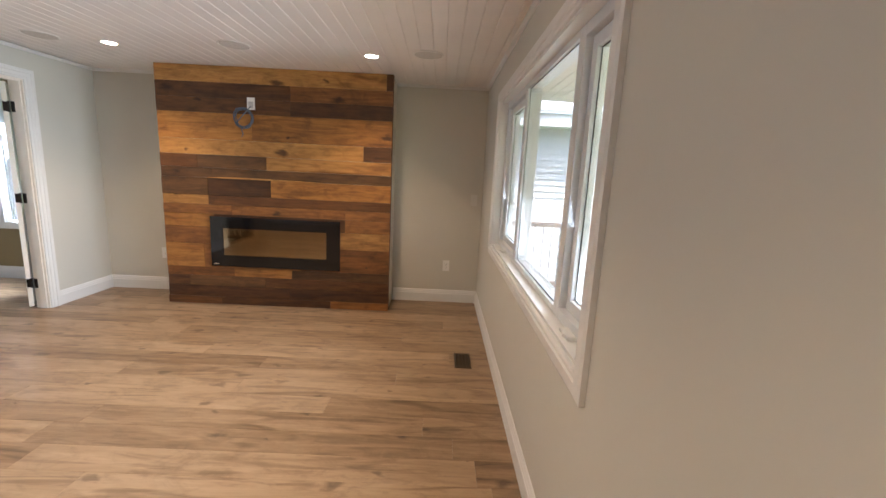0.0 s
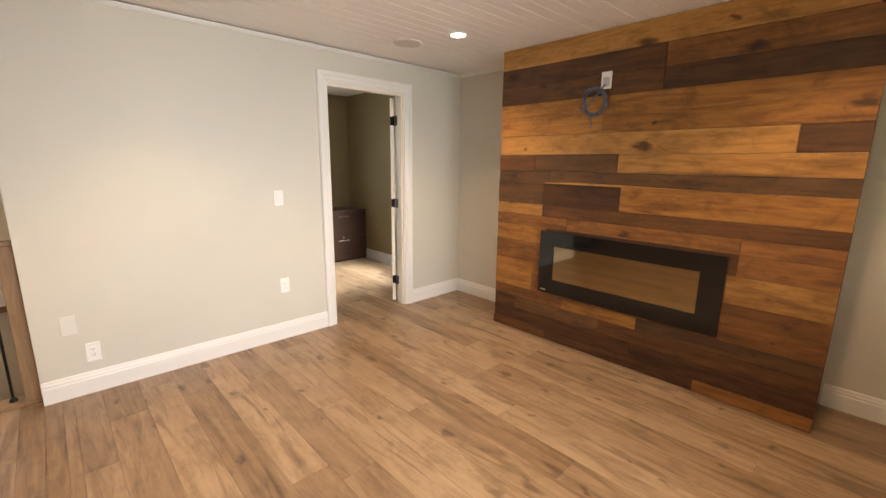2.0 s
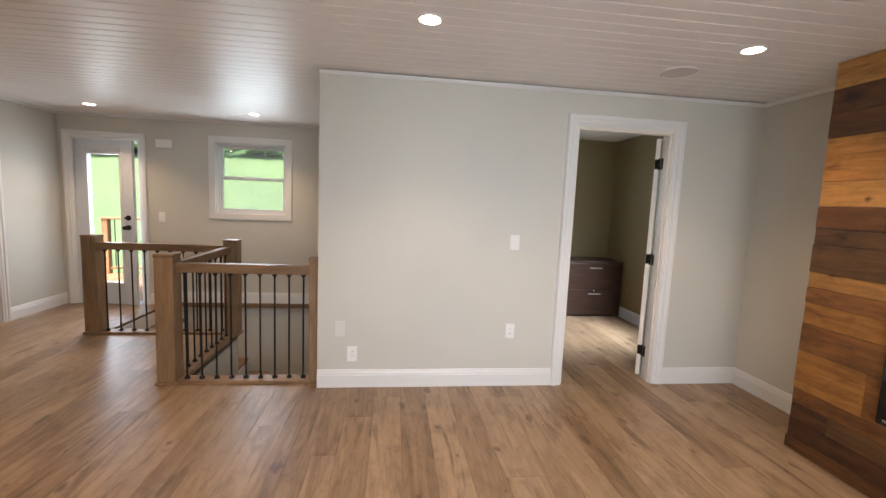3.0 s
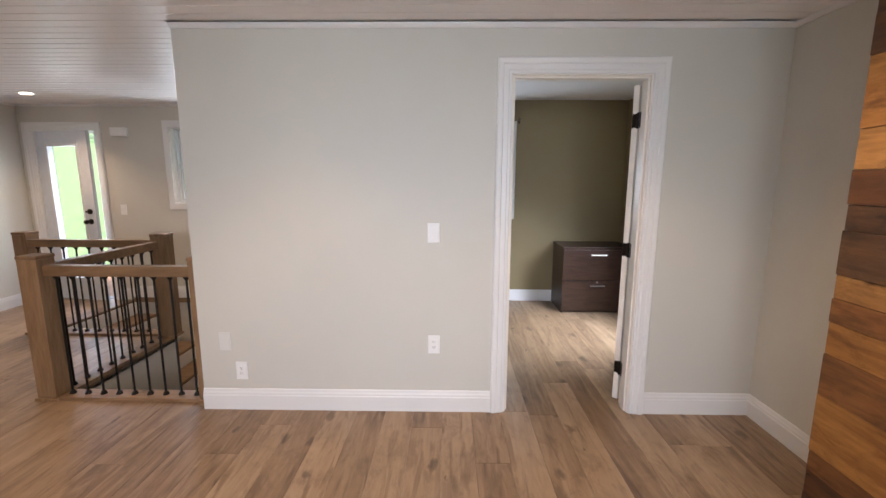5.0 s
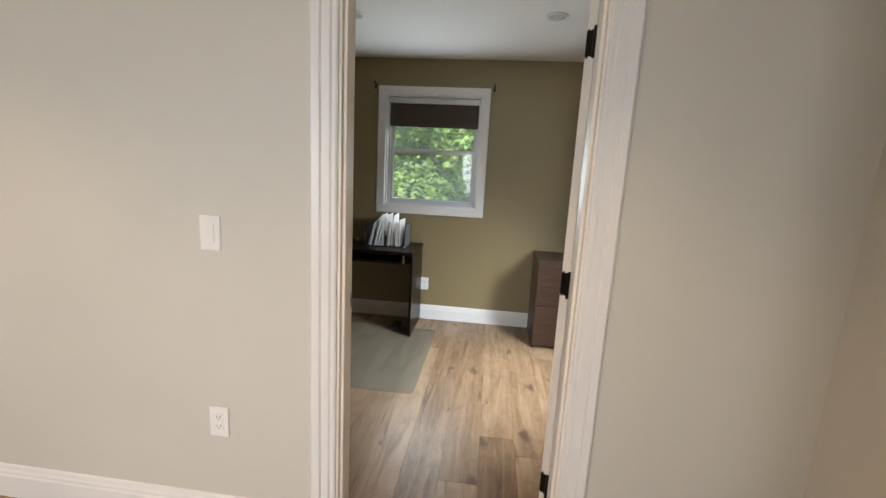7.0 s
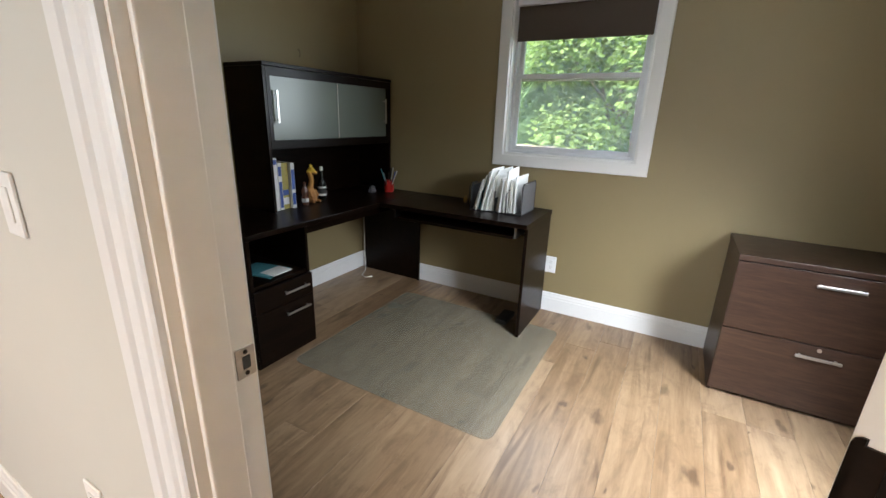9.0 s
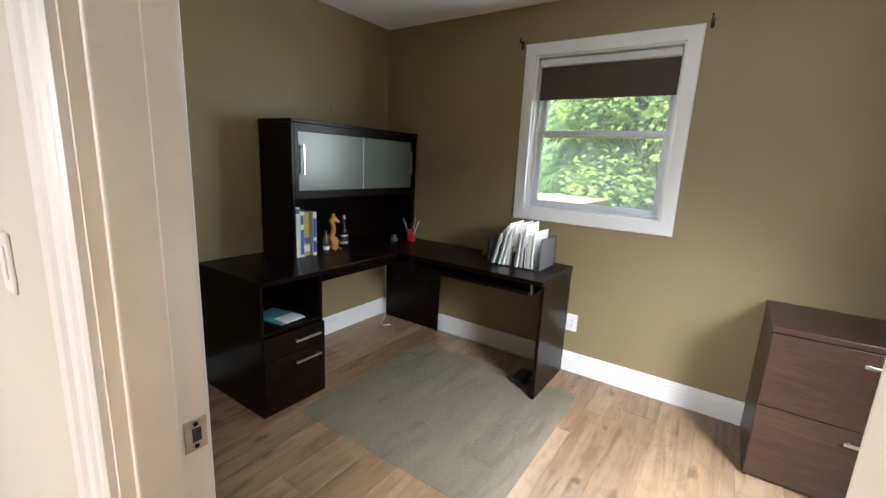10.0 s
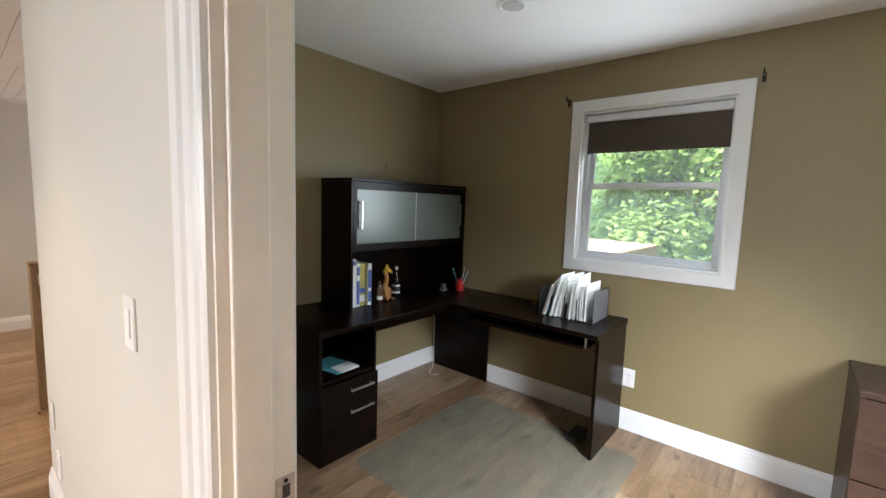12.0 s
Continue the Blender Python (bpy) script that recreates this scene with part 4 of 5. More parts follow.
for y in (DYF + 0.075, RY1 - 0.095):
    part("tray_slide", B(RX0 + 0.10, RX1 - 0.06, y, y + 0.014, DT - 0.108, DT - 0.029), STEEL if y > 2.5 else IRON, desk)
part("return_rail", B(RX0 + 0.05, RX0 + 0.066, DYF + 0.02, RY1 - 0.025, DT - 0.20, DT - 0.029), ESPRESSO, desk)

HX0, HX1, HYB, HYF, HZ = -6.240, -5.062, 1.137, 1.462, 1.595
hu = thing("desk_hutch", ((HX0 + HX1) / 2, HYB, DT), "dark espresso hutch with frosted sliding glass doors", "hutch")
part("side_panel", B(HX1 - 0.020, HX1, HYB, HYF, DT, HZ - 0.021, bevel=0.0015), ESPRESSO, hu)
part("side_panel", B(HX0, HX0 + 0.020, HYB, HYF, DT, HZ - 0.021, bevel=0.0015), ESPRESSO, hu)
part("top_panel", B(HX0 - 0.002, HX1 + 0.002, HYB, HYF + 0.006, HZ - 0.020, HZ, bevel=0.0015), ESPRESSO, hu)
part("back_panel", B(HX0 + 0.021, HX1 - 0.021, HYB + 0.002, HYB + 0.010, DT, HZ - 0.021), ESPRESSO, hu)
part("shelf", B(HX0 + 0.021, HX1 - 0.021, HYB + 0.011, HYF - 0.004, 1.120, 1.140, bevel=0.001), ESPRESSO, hu)
bm = bmesh.new()
GX0, GX1, GZ0, GZ1 = HX0 + 0.045, HX1 - 0.048, 1.172, 1.525
for a in ((HX0 + 0.021, HX1 - 0.021, GZ1, HZ - 0.022), (HX0 + 0.021, HX1 - 0.021, 1.122, GZ0), (HX0 + 0.021, GX0, GZ0, GZ1), (GX1, HX1 - 0.021, GZ0, GZ1)):
    box(bm, a[0], a[1], HYF - 0.020, HYF, a[2], a[3], bevel=0.001)
part("door_frame", bm, ESPRESSO, hu)
GM = (GX0 + GX1) / 2 + 0.01
for a, c, d in ((GM - 0.01, GX1, 0.006), (GX0, GM + 0.015, 0.013)):
    dr = part("sliding_door", B(a, c, HYF - d - 0.005, HYF - d, GZ0 + 0.001, GZ1 - 0.001), FROST, hu, "frosted pale green glass")
    u = c - 0.035 if d < 0.01 else a + 0.028
    bm = B(u, u + 0.012, HYF + 0.010, HYF + 0.018, 1.27, 1.45, bevel=0.002)
    for z in (1.285, 1.43):
        box(bm, u + 0.003, u + 0.009, HYF - d, HYF + 0.011, z, z + 0.006)
    part("handle", bm, STEEL, dr, "brushed steel bar handle")

part("door_edge", B(GM - 0.012, GM - 0.006, HYF - 0.012, HYF - 0.003, GZ0 + 0.002, GZ1 - 0.002), STEEL, hu, "thin metal door edge")

# lateral file against the window wall
CX0, CX1, CY0, CY1, CZ = -6.235, -5.762, 3.865, 4.640, 0.755
cab = thing("file_cabinet", ((CX0 + CX1) / 2, (CY0 + CY1) / 2, 0), "brown laminate two-drawer lateral file cabinet", "cabinet")
part("top_panel", B(CX0, CX1 + 0.004, CY0 - 0.003, CY1 + 0.003, CZ - 0.026, CZ, bevel=0.002), MAHOGANY, cab)
for y in (CY0, CY1 - 0.018):
    part("side_panel", B(CX0, CX1 - 0.016, y, y + 0.018, 0.0, CZ - 0.027, bevel=0.0015), MAHOGANY, cab)
part("carcass", B(CX0 + 0.004, CX1 - 0.022, CY0 + 0.019, CY1 - 0.019, 0.03, CZ - 0.03), ESPRESSO, cab)
part("plinth", B(CX1 - 0.06, CX1 - 0.045, CY0 + 0.019, CY1 - 0.019, 0.0, 0.029), ESPRESSO, cab)
for lo, hi in ((0.02, 0.372), (0.378, 0.722)):
    dr = part("drawer_front", B(CX1 - 0.0155, CX1, CY0 + 0.002, CY1 - 0.002, lo, hi, bevel=0.0015), MAHOGANY, cab)
    yc = (CY0 + CY1) / 2
    bm = B(CX1 + 0.018, CX1 + 0.027, yc - 0.085, yc + 0.085, hi - 0.062, hi - 0.048, bevel=0.002)
    for y in (yc - 0.07, yc + 0.062):
        box(bm, CX1, CX1 + 0.019, y, y + 0.008, hi - 0.059, hi - 0.051)
    part("handle", bm, STEEL, dr, "brushed steel bar handle")
part("lock", rod(bmesh.new(), (CX1, yc, 0.355), (CX1 + 0.005, yc, 0.355), 0.009, 14), STEEL, cab)

# roller shade and curtain rod brackets
sh = thing("roller_shade", (OFF_W - 0.03, 2.866, 2.05), "brown roller shade drawn a little way down", "shade")
part("cassette", B(OFF_W - 0.075, OFF_W - 0.022, OWIN[0] + 0.016, OWIN[1] - 0.016, 2.030, 2.078, bevel=0.008), VINYL, sh, "white shade cassette")
part("cloth", B(OFF_W - 0.052, OFF_W - 0.050, OWIN[0] + 0.022, OWIN[1] - 0.022, 1.842, 2.040), SHADE, sh)
part("bottom_bar", B(OFF_W - 0.055, OFF_W - 0.047, OWIN[0] + 0.022, OWIN[1] - 0.022, 1.824, 1.8425, bevel=0.002), SHADE, sh)
for y in (2.325, 3.402):
    br = thing("rod_bracket", (OFF_W, y, 2.17), "small dark curtain rod bracket on the wall", "bracket", "curtain rod brackets")
    bm = B(OFF_W, OFF_W + 0.004, y - 0.009, y + 0.009, 2.145, 2.195, bevel=0.001)
    box(bm, OFF_W + 0.003, OFF_W + 0.05, y - 0.004, y + 0.004, 2.175, 2.187)
    box(bm, OFF_W + 0.042, OFF_W + 0.05, y - 0.004, y + 0.004, 2.187, 2.205)
    part("bracket_arm", bm, BRONZE, br)

# ---- things on and under the desk ----
MAT_, nt_, b_ = material("hazy_plastic_mat", 0.5)
b_.inputs["Base Color"].default_value = (0.215, 0.208, 0.16, 1)
b_.inputs["Alpha"].default_value = 0.55
tn = node(nt_, "ShaderNodeTexNoise", Scale=2.2, Detail=3.0)
mr = nt_.nodes.new("ShaderNodeMapRange")
mr.inputs[3].default_value, mr.inputs[4].default_value = 0.44, 0.62
nt_.links.new(nt_.nodes.new("ShaderNodeNewGeometry").outputs["Position"], tn.inputs["Vector"])
nt_.links.new(tn.outputs["Fac"], mr.inputs[0])
nt_.links.new(mr.outputs[0], b_.inputs["Alpha"])
bm = bmesh.new()
mx0, mx1, my0, my1, mr_ = -5.95, -4.80, 1.83, 3.03, 0.05
ring = []
for cx, cy, a0 in ((mx1 - mr_, my1 - mr_, 0), (mx0 + mr_, my1 - mr_, 90), (mx0 + mr_, my0 + mr_, 180), (mx1 - mr_, my0 + mr_, 270)):
    for s in range(6):
        a = radians(a0 + s * 18)
        ring.append((cx + mr_ * math.cos(a), cy + mr_ * math.sin(a)))
lo, hi = [bm.verts.new((x, y, 0.0006)) for x, y in ring], [bm.verts.new((x, y, 0.0026)) for x, y in ring]
bm.faces.new(hi)
for i in range(len(ring)):
    bm.faces.new((lo[i], lo[(i + 1) % len(ring)], hi[(i + 1) % len(ring)], hi[i]))
solid("chair_mat", bm, MAT_, "hazy translucent plastic chair mat on the office floor", "mat")

PAPER = plain("white_paper", (0.78, 0.77, 0.74), 0.8, 0, 30, 0.05)
BLUEP = plain("blue_print", (0.06, 0.11, 0.36), 0.5)
YELP = plain("yellow_print", (0.44, 0.37, 0.10), 0.5)
TEALP = plain("teal_folder", (0.10, 0.36, 0.42), 0.5)


def book(x, y, w, d, h, mat, label, bands=(), lean=0.0):
    """An upright book with its spine to the room (+y)."""
    m = Matrix.Translation((x, y, DT)) @ Matrix.Rotation(lean, 4, "Y")
    b = thing("book", (x, y, DT), label, "book", "books on the desk")
    cover = bmesh.new()
    box(cover, 0, 0.0025, -d, 0, 0, h, m), box(cover, w - 0.0025, w, -d, 0, 0, h, m), box(cover, 0.0025, w - 0.0025, -0.003, 0.0, 0, h, m)
    part("cover", cover, mat, b)
    part("pages", B(0.0026, w - 0.0026, -d + 0.004, -0.0032, 0.003, h - 0.004, m), PAPER, b)
    for z0, z1, bm_ in bands:
        part("spine_print", B(0.002, w - 0.002, 0.0, 0.0006, h * z0, h * z1, m), bm_, b)


book(-5.132, 1.43, 0.040, 0.22, 0.318, PAPER, "tall white binder standing on the desk", [(0.88, 0.97, BLUEP)])
book(-5.162, 1.43, 0.026, 0.21, 0.290, PAPER, "white and blue manual standing on the desk", [(0.05, 0.60, BLUEP), (0.72, 0.92, BLUEP)])
book(-5.218, 1.42, 0.050, 0.21, 0.285, YELP, "yellow fronted book standing on the desk", [(0.1, 0.25, PAPER), (0.30, 0.42, BLUEP)])
book(-5.252, 1.44, 0.028, 0.20, 0.282, PAPER, "white manual with blue lettering bars", [(0.08, 0.34, BLUEP), (0.42, 0.86, BLUEP)])

# long-necked toy figure, one plain shape: seated body, bent neck, head with a yellow crest
FIG, nt_, b_ = material("toy_plush", 0.7)
high = nt_.nodes.new("ShaderNodeSeparateXYZ")
nt_.links.new(nt_.nodes.new("ShaderNodeTexCoord").outputs["Object"], high.inputs[0])
nt_.links.new(ramp(nt_, high.outputs["Z"], [(0.0, (0.30, 0.13, 0.04)), (0.12, (0.44, 0.20, 0.055)), (0.25, (0.48, 0.24, 0.06)), (0.275, (0.64, 0.42, 0.04))]), b_.inputs["Base Color"])
bm = bmesh.new()
fm = Matrix.Translation((-5.43, 1.385, DT))
lathe(bm, [(0.036, 0.0), (0.050, 0.015), (0.052, 0.05), (0.040, 0.095), (0.026, 0.125), (0.012, 0.135)], fm, 20)
for k in range(9):
    f = k / 8
    c = fm @ Vector((0.026 - 0.03 * math.sin(f * 3.0), 0.010, 0.11 + 0.155 * f))
    bmesh.ops.create_icosphere(bm, subdivisions=2, radius=0.027 - 0.007 * f, matrix=Matrix.Translation(c))
for sx in (-1, 1):
    rod(bm, fm @ Vector((sx * 0.030, 0.03, 0.02)), fm @ Vector((sx * 0.034, 0.075, 0.014)), 0.015, 10, 0.012)
    rod(bm, fm @ Vector((sx * 0.030, 0.02, 0.105)), fm @ Vector((sx * 0.040, 0.050, 0.06)), 0.011, 10, 0.009)
head = fm @ Matrix.Translation((-0.004, 0.014, 0.278)) @ Matrix.Rotation(radians(-18), 4, "Y")
bmesh.ops.create_icosphere(bm, subdivisions=2, radius=0.031, matrix=head @ Matrix.Diagonal((1.1, 0.9, 0.9, 1)))
rod(bm, head @ Vector((-0.015, 0.004, -0.004)), head @ Vector((-0.058, 0.010, -0.012)), 0.020, 12, 0.012)
for sx in (0.0, 0.018):
    rod(bm, head @ Vector((sx, 0.0, 0.02)), head @ Vector((sx + 0.004, -0.004, 0.045)), 0.006, 8, 0.008)
for v in bm.verts:
    v.co -= fm.translation
toy = tagged(new("figurine", mesh_of("figurine", bm, FIG, True)), "tan and yellow long-necked toy sitting on the desk", "figurine")
toy.matrix_basis = fm @ Matrix.Diagonal((0.78, 0.78, 0.78, 1))
skin = toy.modifiers.new("skin", "REMESH")
skin.mode, skin.voxel_size, skin.use_smooth_shade = "VOXEL", 0.004, True

bt = thing("bottle", (-5.545, 1.375, DT), "small dark glass bottle with pale label", "bottle")
bmx = Matrix.Translation((-5.545, 1.375, DT))
part("glass", lathe(bmesh.new(), [(0.026, 0), (0.028, 0.004), (0.028, 0.115), (0.022, 0.135), (0.010, 0.155), (0.009, 0.205)], bmx, 20), BLACKGLASS, bt, smooth=True)
part("label_band", lathe(bmesh.new(), [(0.0285, 0.03), (0.0285, 0.095)], bmx, 20), PAPER, bt)
part("label_print", lathe(bmesh.new(), [(0.0287, 0.045), (0.0287, 0.082)], bmx, 20), SLOT, bt)
part("cap", lathe(bmesh.new(), [(0.011, 0.203), (0.011, 0.228), (0.009, 0.230)], bmx, 16), PLASTIC, bt)
b2 = thing("small_bottle", (-5.345, 1.42, DT), "small brown bottle beside the books", "bottle")
part("glass", lathe(bmesh.new(), [(0.020, 0), (0.022, 0.01), (0.022, 0.10), (0.010, 0.125), (0.010, 0.15)], Matrix.Translation((-5.345, 1.42, DT)), 16), plain("brown_glass", (0.12, 0.05, 0.03), 0.15), b2, smooth=True)
part("label_band", lathe(bmesh.new(), [(0.0224, 0.02), (0.0224, 0.045)], Matrix.Translation((-5.345, 1.42, DT)), 16), PAPER, b2)

pc = thing("pen_cup", (-6.10, 1.545, DT), "red cup full of pens and scissors", "cup")
pm = Matrix.Translation((-6.10, 1.545, DT))
part("cup", lathe(bmesh.new(), [(0.034, 0), (0.036, 0.005), (0.038, 0.09), (0.034, 0.09), (0.032, 0.01)], pm, 20), plain("red_plastic", (0.40, 0.02, 0.015), 0.3), pc, smooth=True)
g = random.Random(3)
for i, mt in enumerate((BLUEP, SLOT, STEEL, PAPER, TEALP, SLOT, STEEL)):
    a, t = g.uniform(0, 6.28), g.uniform(0.25, 0.6)
    b0 = Vector((-6.10 + 0.012 * math.cos(a), 1.545 + 0.012 * math.sin(a), DT + 0.012))
    part("pen", rod(bmesh.new(), b0, b0 + Vector((math.cos(a) * t * 0.12, math.sin(a) * t * 0.12, g.uniform(0.13, 0.19))), 0.0042, 8), mt, pc)
st_ = thing("tape_dispenser", (-5.98, 1.47, DT), "small dark tape dispenser on the desk", "stationery")
part("body", B(-6.01, -5.95, 1.45, 1.49, DT, DT + 0.03, bevel=0.008), plain("grey_desk_plastic", (0.10, 0.10, 0.11), 0.3), st_)
part("tape_roll", rod(bmesh.new(), (-5.98, 1.46, DT + 0.035), (-5.98, 1.48, DT + 0.035), 0.022, 18), plain("clear_tape", (0.10, 0.10, 0.095), 0.3), st_)

# mesh sorter with papers
so = thing("file_sorter", (-6.02, 2.52, DT), "black mesh file sorter stuffed with papers", "sorter")
MESH = plain("black_wire_mesh", (0.03, 0.03, 0.03), 0.5, 0.4, 900, 0.6, 0.4)
SX0, SX1 = -6.17, -5.89
part("tray", B(SX0, SX1, 2.36, 2.722, DT, DT + 0.006, bevel=0.002), MESH, so)
for i, (y, hgt) in enumerate(((2.365, 0.17), (2.445, 0.15), (2.535, 0.15), (2.615, 0.15), (2.717, 0.20))):
    bm = B(SX0 + 0.012, SX1 - 0.012, y - 0.001, y + 0.001, DT + 0.006, DT + hgt - 0.006)
    dv = part("divider", bm, MESH if i < 4 else plain("grey_wire_mesh", (0.16, 0.16, 0.17), 0.5, 0.3, 900, 0.5, 0.4), so)
    c0, c1, z0, z1 = SX0 + 0.008, SX1 - 0.008, DT + 0.004, DT + hgt
    tube_pts = [(c0, y, z0), (c0, y, z1 - 0.02), (c0 + 0.02, y, z1), (c1 - 0.02, y, z1), (c1, y, z1 - 0.02), (c1, y, z0)]
    part("wire_frame", tube(bmesh.new(), tube_pts, 0.0035, 6), IRON, dv)
g = random.Random(8)
for i in range(17):
    y = 2.39 + 0.275 * i / 16 + g.uniform(-0.004, 0.004)
    w, h = g.uniform(0.20, 0.27), g.uniform(0.20, 0.285)
    t = g.uniform(0.0015, 0.008)
    tilt = (i - 9) / 9 * 0.16 - 0.10 + g.uniform(-0.05, 0.05)
    m = Matrix.Translation((SX1 - 0.005 + g.uniform(-0.015, 0.025), y, DT + 0.008)) @ Matrix.Rotation(tilt, 4, "X") @ Matrix.Rotation(g.uniform(-0.06, 0.06), 4, "Y")
    bm = bmesh.new()
    box(bm, -w, 0, -t / 2, t / 2, 0, h, m)
    pa = thing("paper_sheaf", (SX0 + 0.15, y, DT + 0.007), "white papers and envelopes standing in the sorter", "paper", "papers in the sorter")
    part("sheet", bm, PAPER if g.random() < 0.85 else TEALP if g.random() < 0.2 else PLASTIC, pa)
gt = thing("gold_trinket", (-6.12, 2.225, DT), "small gold and glass trinket on the desk", "ornament")
GOLD = plain("tarnished_gold", (0.42, 0.28, 0.08), 0.35, 0.8)
for k, (dx, dy, rr) in enumerate(((0, 0, 0.022), (0.03, 0.02, 0.018), (0.0, 0.045, 0.020))):
    bm = bmesh.new()
    tube(bm, [(-6.10 + dx + rr * math.cos(a), 2.225 + dy + 0.3 * rr * math.sin(a), DT + rr + 0.003 + rr * math.sin(a)) for a in (i * math.pi / 8 for i in range(16))], 0.0035, 6, True)
    part("loop", bm, GOLD, gt, smooth=True)
gb = thing("wire_basket", (-6.12, 2.31, DT), "round black wire paper holder beside the sorter", "holder")
part("wire", tube(bmesh.new(), [(-6.04, 2.285, DT), (-6.04, 2.285, DT + 0.12), (-6.07, 2.285, DT + 0.15), (-6.16, 2.285, DT + 0.15), (-6.19, 2.285, DT + 0.12), (-6.19, 2.285, DT)], 0.003, 6), IRON, gb)
part("note_pad", B(-6.17, -6.06, 2.295, 2.335, DT, DT + 0.10, bevel=0.004), plain("clear_grey_plastic", (0.25, 0.26, 0.25), 0.2), gb)

fo = thing("folder", (-4.84, 1.55, 0.47), "teal folder lying on the pedestal shelf", "folder")
part("cover", B(-4.93, -4.76, 1.47, 1.70, 0.4702, 0.480, Matrix.Translation((-4.835, 1.56, 0)) @ Matrix.Rotation(0.2, 4, "Z") @ Matrix.Translation((4.835, -1.56, 0)), 0.001), TEALP, fo)
part("paper", B(-4.93, -4.80, 1.62, 1.725, 0.4802, 0.484, Matrix.Translation((-4.835, 1.56, 0)) @ Matrix.Rotation(0.05, 4, "Z") @ Matrix.Translation((4.835, -1.56, 0))), PAPER, fo)
pb = thing("power_bar", (-5.93, 2.66, 0.0), "black power adapter lying by the desk leg", "adapter")
part("body", B(-6.02, -5.84, 2.62, 2.70, 0.0005, 0.035, bevel=0.006), SLOT, pb)
cord = tube(bmesh.new(), [(-6.19, 1.20, 0.60), (-6.185, 1.21, 0.20), (-6.17, 1.23, 0.05), (-6.12, 1.26, 0.006), (-6.03, 1.30, 0.006), (-6.00, 1.36, 0.006), (-6.05, 1.40, 0.006)], 0.003, 6)
solid("cord", cord, PLATE, "white cord trailing down behind the desk", "cord", smooth=True)
nail = tube(bmesh.new(), [(-5.64, OFF_S, 1.70), (-5.64, OFF_S + 0.012, 1.70), (-5.637, OFF_S + 0.014, 1.73), (-5.63, OFF_S + 0.006, 1.745)], 0.002, 6)
solid("wall_hook", nail, IRON, "bent wire hook on the olive wall", "hook")

# ---- outside ----
def grassy(name, stops, scale):
    m, nt, b = material(name, 0.9)
    n = node(nt, "ShaderNodeTexNoise", Scale=scale, Detail=8.0)
    nt.links.new(nt.nodes.new("ShaderNodeNewGeometry").outputs["Position"], n.inputs["Vector"])
    nt.links.new(ramp(nt, n.outputs["Fac"], stops), b.inputs["Base Color"])
    bumped(nt, b, n.outputs["Fac"], 0.6, 0.05)
    return m


def leafy(name, dark, light):
    m, nt, b = material(name, 0.6)
    rnd = nt.nodes.new("ShaderNodeNewGeometry").outputs["Random Per Island"]
    col = ramp(nt, rnd, [(0.0, dark), (1.0, light)])
    nt.links.new(col, b.inputs["Base Color"])
    thin, mix = nt.nodes.new("ShaderNodeBsdfTranslucent"), nt.nodes.new("ShaderNodeMixShader")
    mix.inputs[0].default_value = 0.55
    nt.links.new(col, thin.inputs["Color"])
    nt.links.new(b.outputs[0], mix.inputs[1])
    nt.links.new(thin.outputs[0], mix.inputs[2])
    nt.links.new(mix.outputs[0], nt.nodes["Material Output"].inputs["Surface"])
    return m


GRASS = grassy("lawn_grass", [(0.3, (0.045, 0.085, 0.026)), (0.7, (0.10, 0.150, 0.05))], 2.5)
MAPLE = leafy("maple_leaf", (0.15, 0.26, 0.075), (0.24, 0.37, 0.11))
SPRUCE = leafy("spruce_needle", (0.12, 0.22, 0.10), (0.20, 0.33, 0.15))
BARK = plain("grey_bark", (0.09, 0.07, 0.055), 0.9, 0, 12, 0.4, 0.6)
DECKWOOD = wooden("pale_deck_wood", [(0.2, (0.30, 0.25, 0.19)), (0.6, (0.40, 0.34, 0.27)), (0.95, (0.50, 0.43, 0.35))], 0.6, "Y", 1.0, 0.4, spread=0.3, veins=0.3)
CEDAR = wooden("cedar_rail_wood", [(0.2, (0.26, 0.13, 0.055)), (0.6, (0.36, 0.19, 0.085)), (0.95, (0.46, 0.26, 0.12))], 0.55, "X", 1.0, 0.4, spread=0.3)
SIDING = painted("blue_grey_siding", (0.52, 0.54, 0.57), 0.5, 0.03, 60, 0.1)
FASCIA = painted("white_fascia", (0.78, 0.78, 0.78), 0.5, 0.03, 60, 0.05)

bm = bmesh.new()
N_G = 80
vs = {}
for i in range(N_G + 1):
    for j in range(N_G + 1):
        a, c = i / N_G * 2 - 1, j / N_G * 2 - 1
        x, y = abs(a) ** 2.4 * math.copysign(600, a) - 3, abs(c) ** 2.4 * math.copysign(600, c) + 1
        far = max(0.0, -x - 12.0)
        rise = min(far, 34.0) * 0.23
        bump = 0.12 * noise.noise((x * 0.25, y * 0.25, 0.0)) if abs(x + 3) > 9 or abs(y - 1) > 9 else 0.0
        near = abs(x + 3) < 5.5 and abs(y - 1) < 6.0
        vs[i, j] = bm.verts.new((x, y, (-2.9 if near else -1.05) + rise + bump))
for i in range(N_G):
    for j in range(N_G):
        bm.faces.new((vs[i, j], vs[i + 1, j], vs[i + 1, j + 1], vs[i, j + 1]))
solid("ground", bm, GRASS, "sunlit lawn rising to a bank", "lawn", "structure")
solid("road", B(0.7, 16, 8.4, 26, -1.3, -1.0), plain("gravel_drive", (0.34, 0.32, 0.30), 0.9, 0, 5, 0.2, 0.5), "pale gravel driveway", "driveway", "structure")
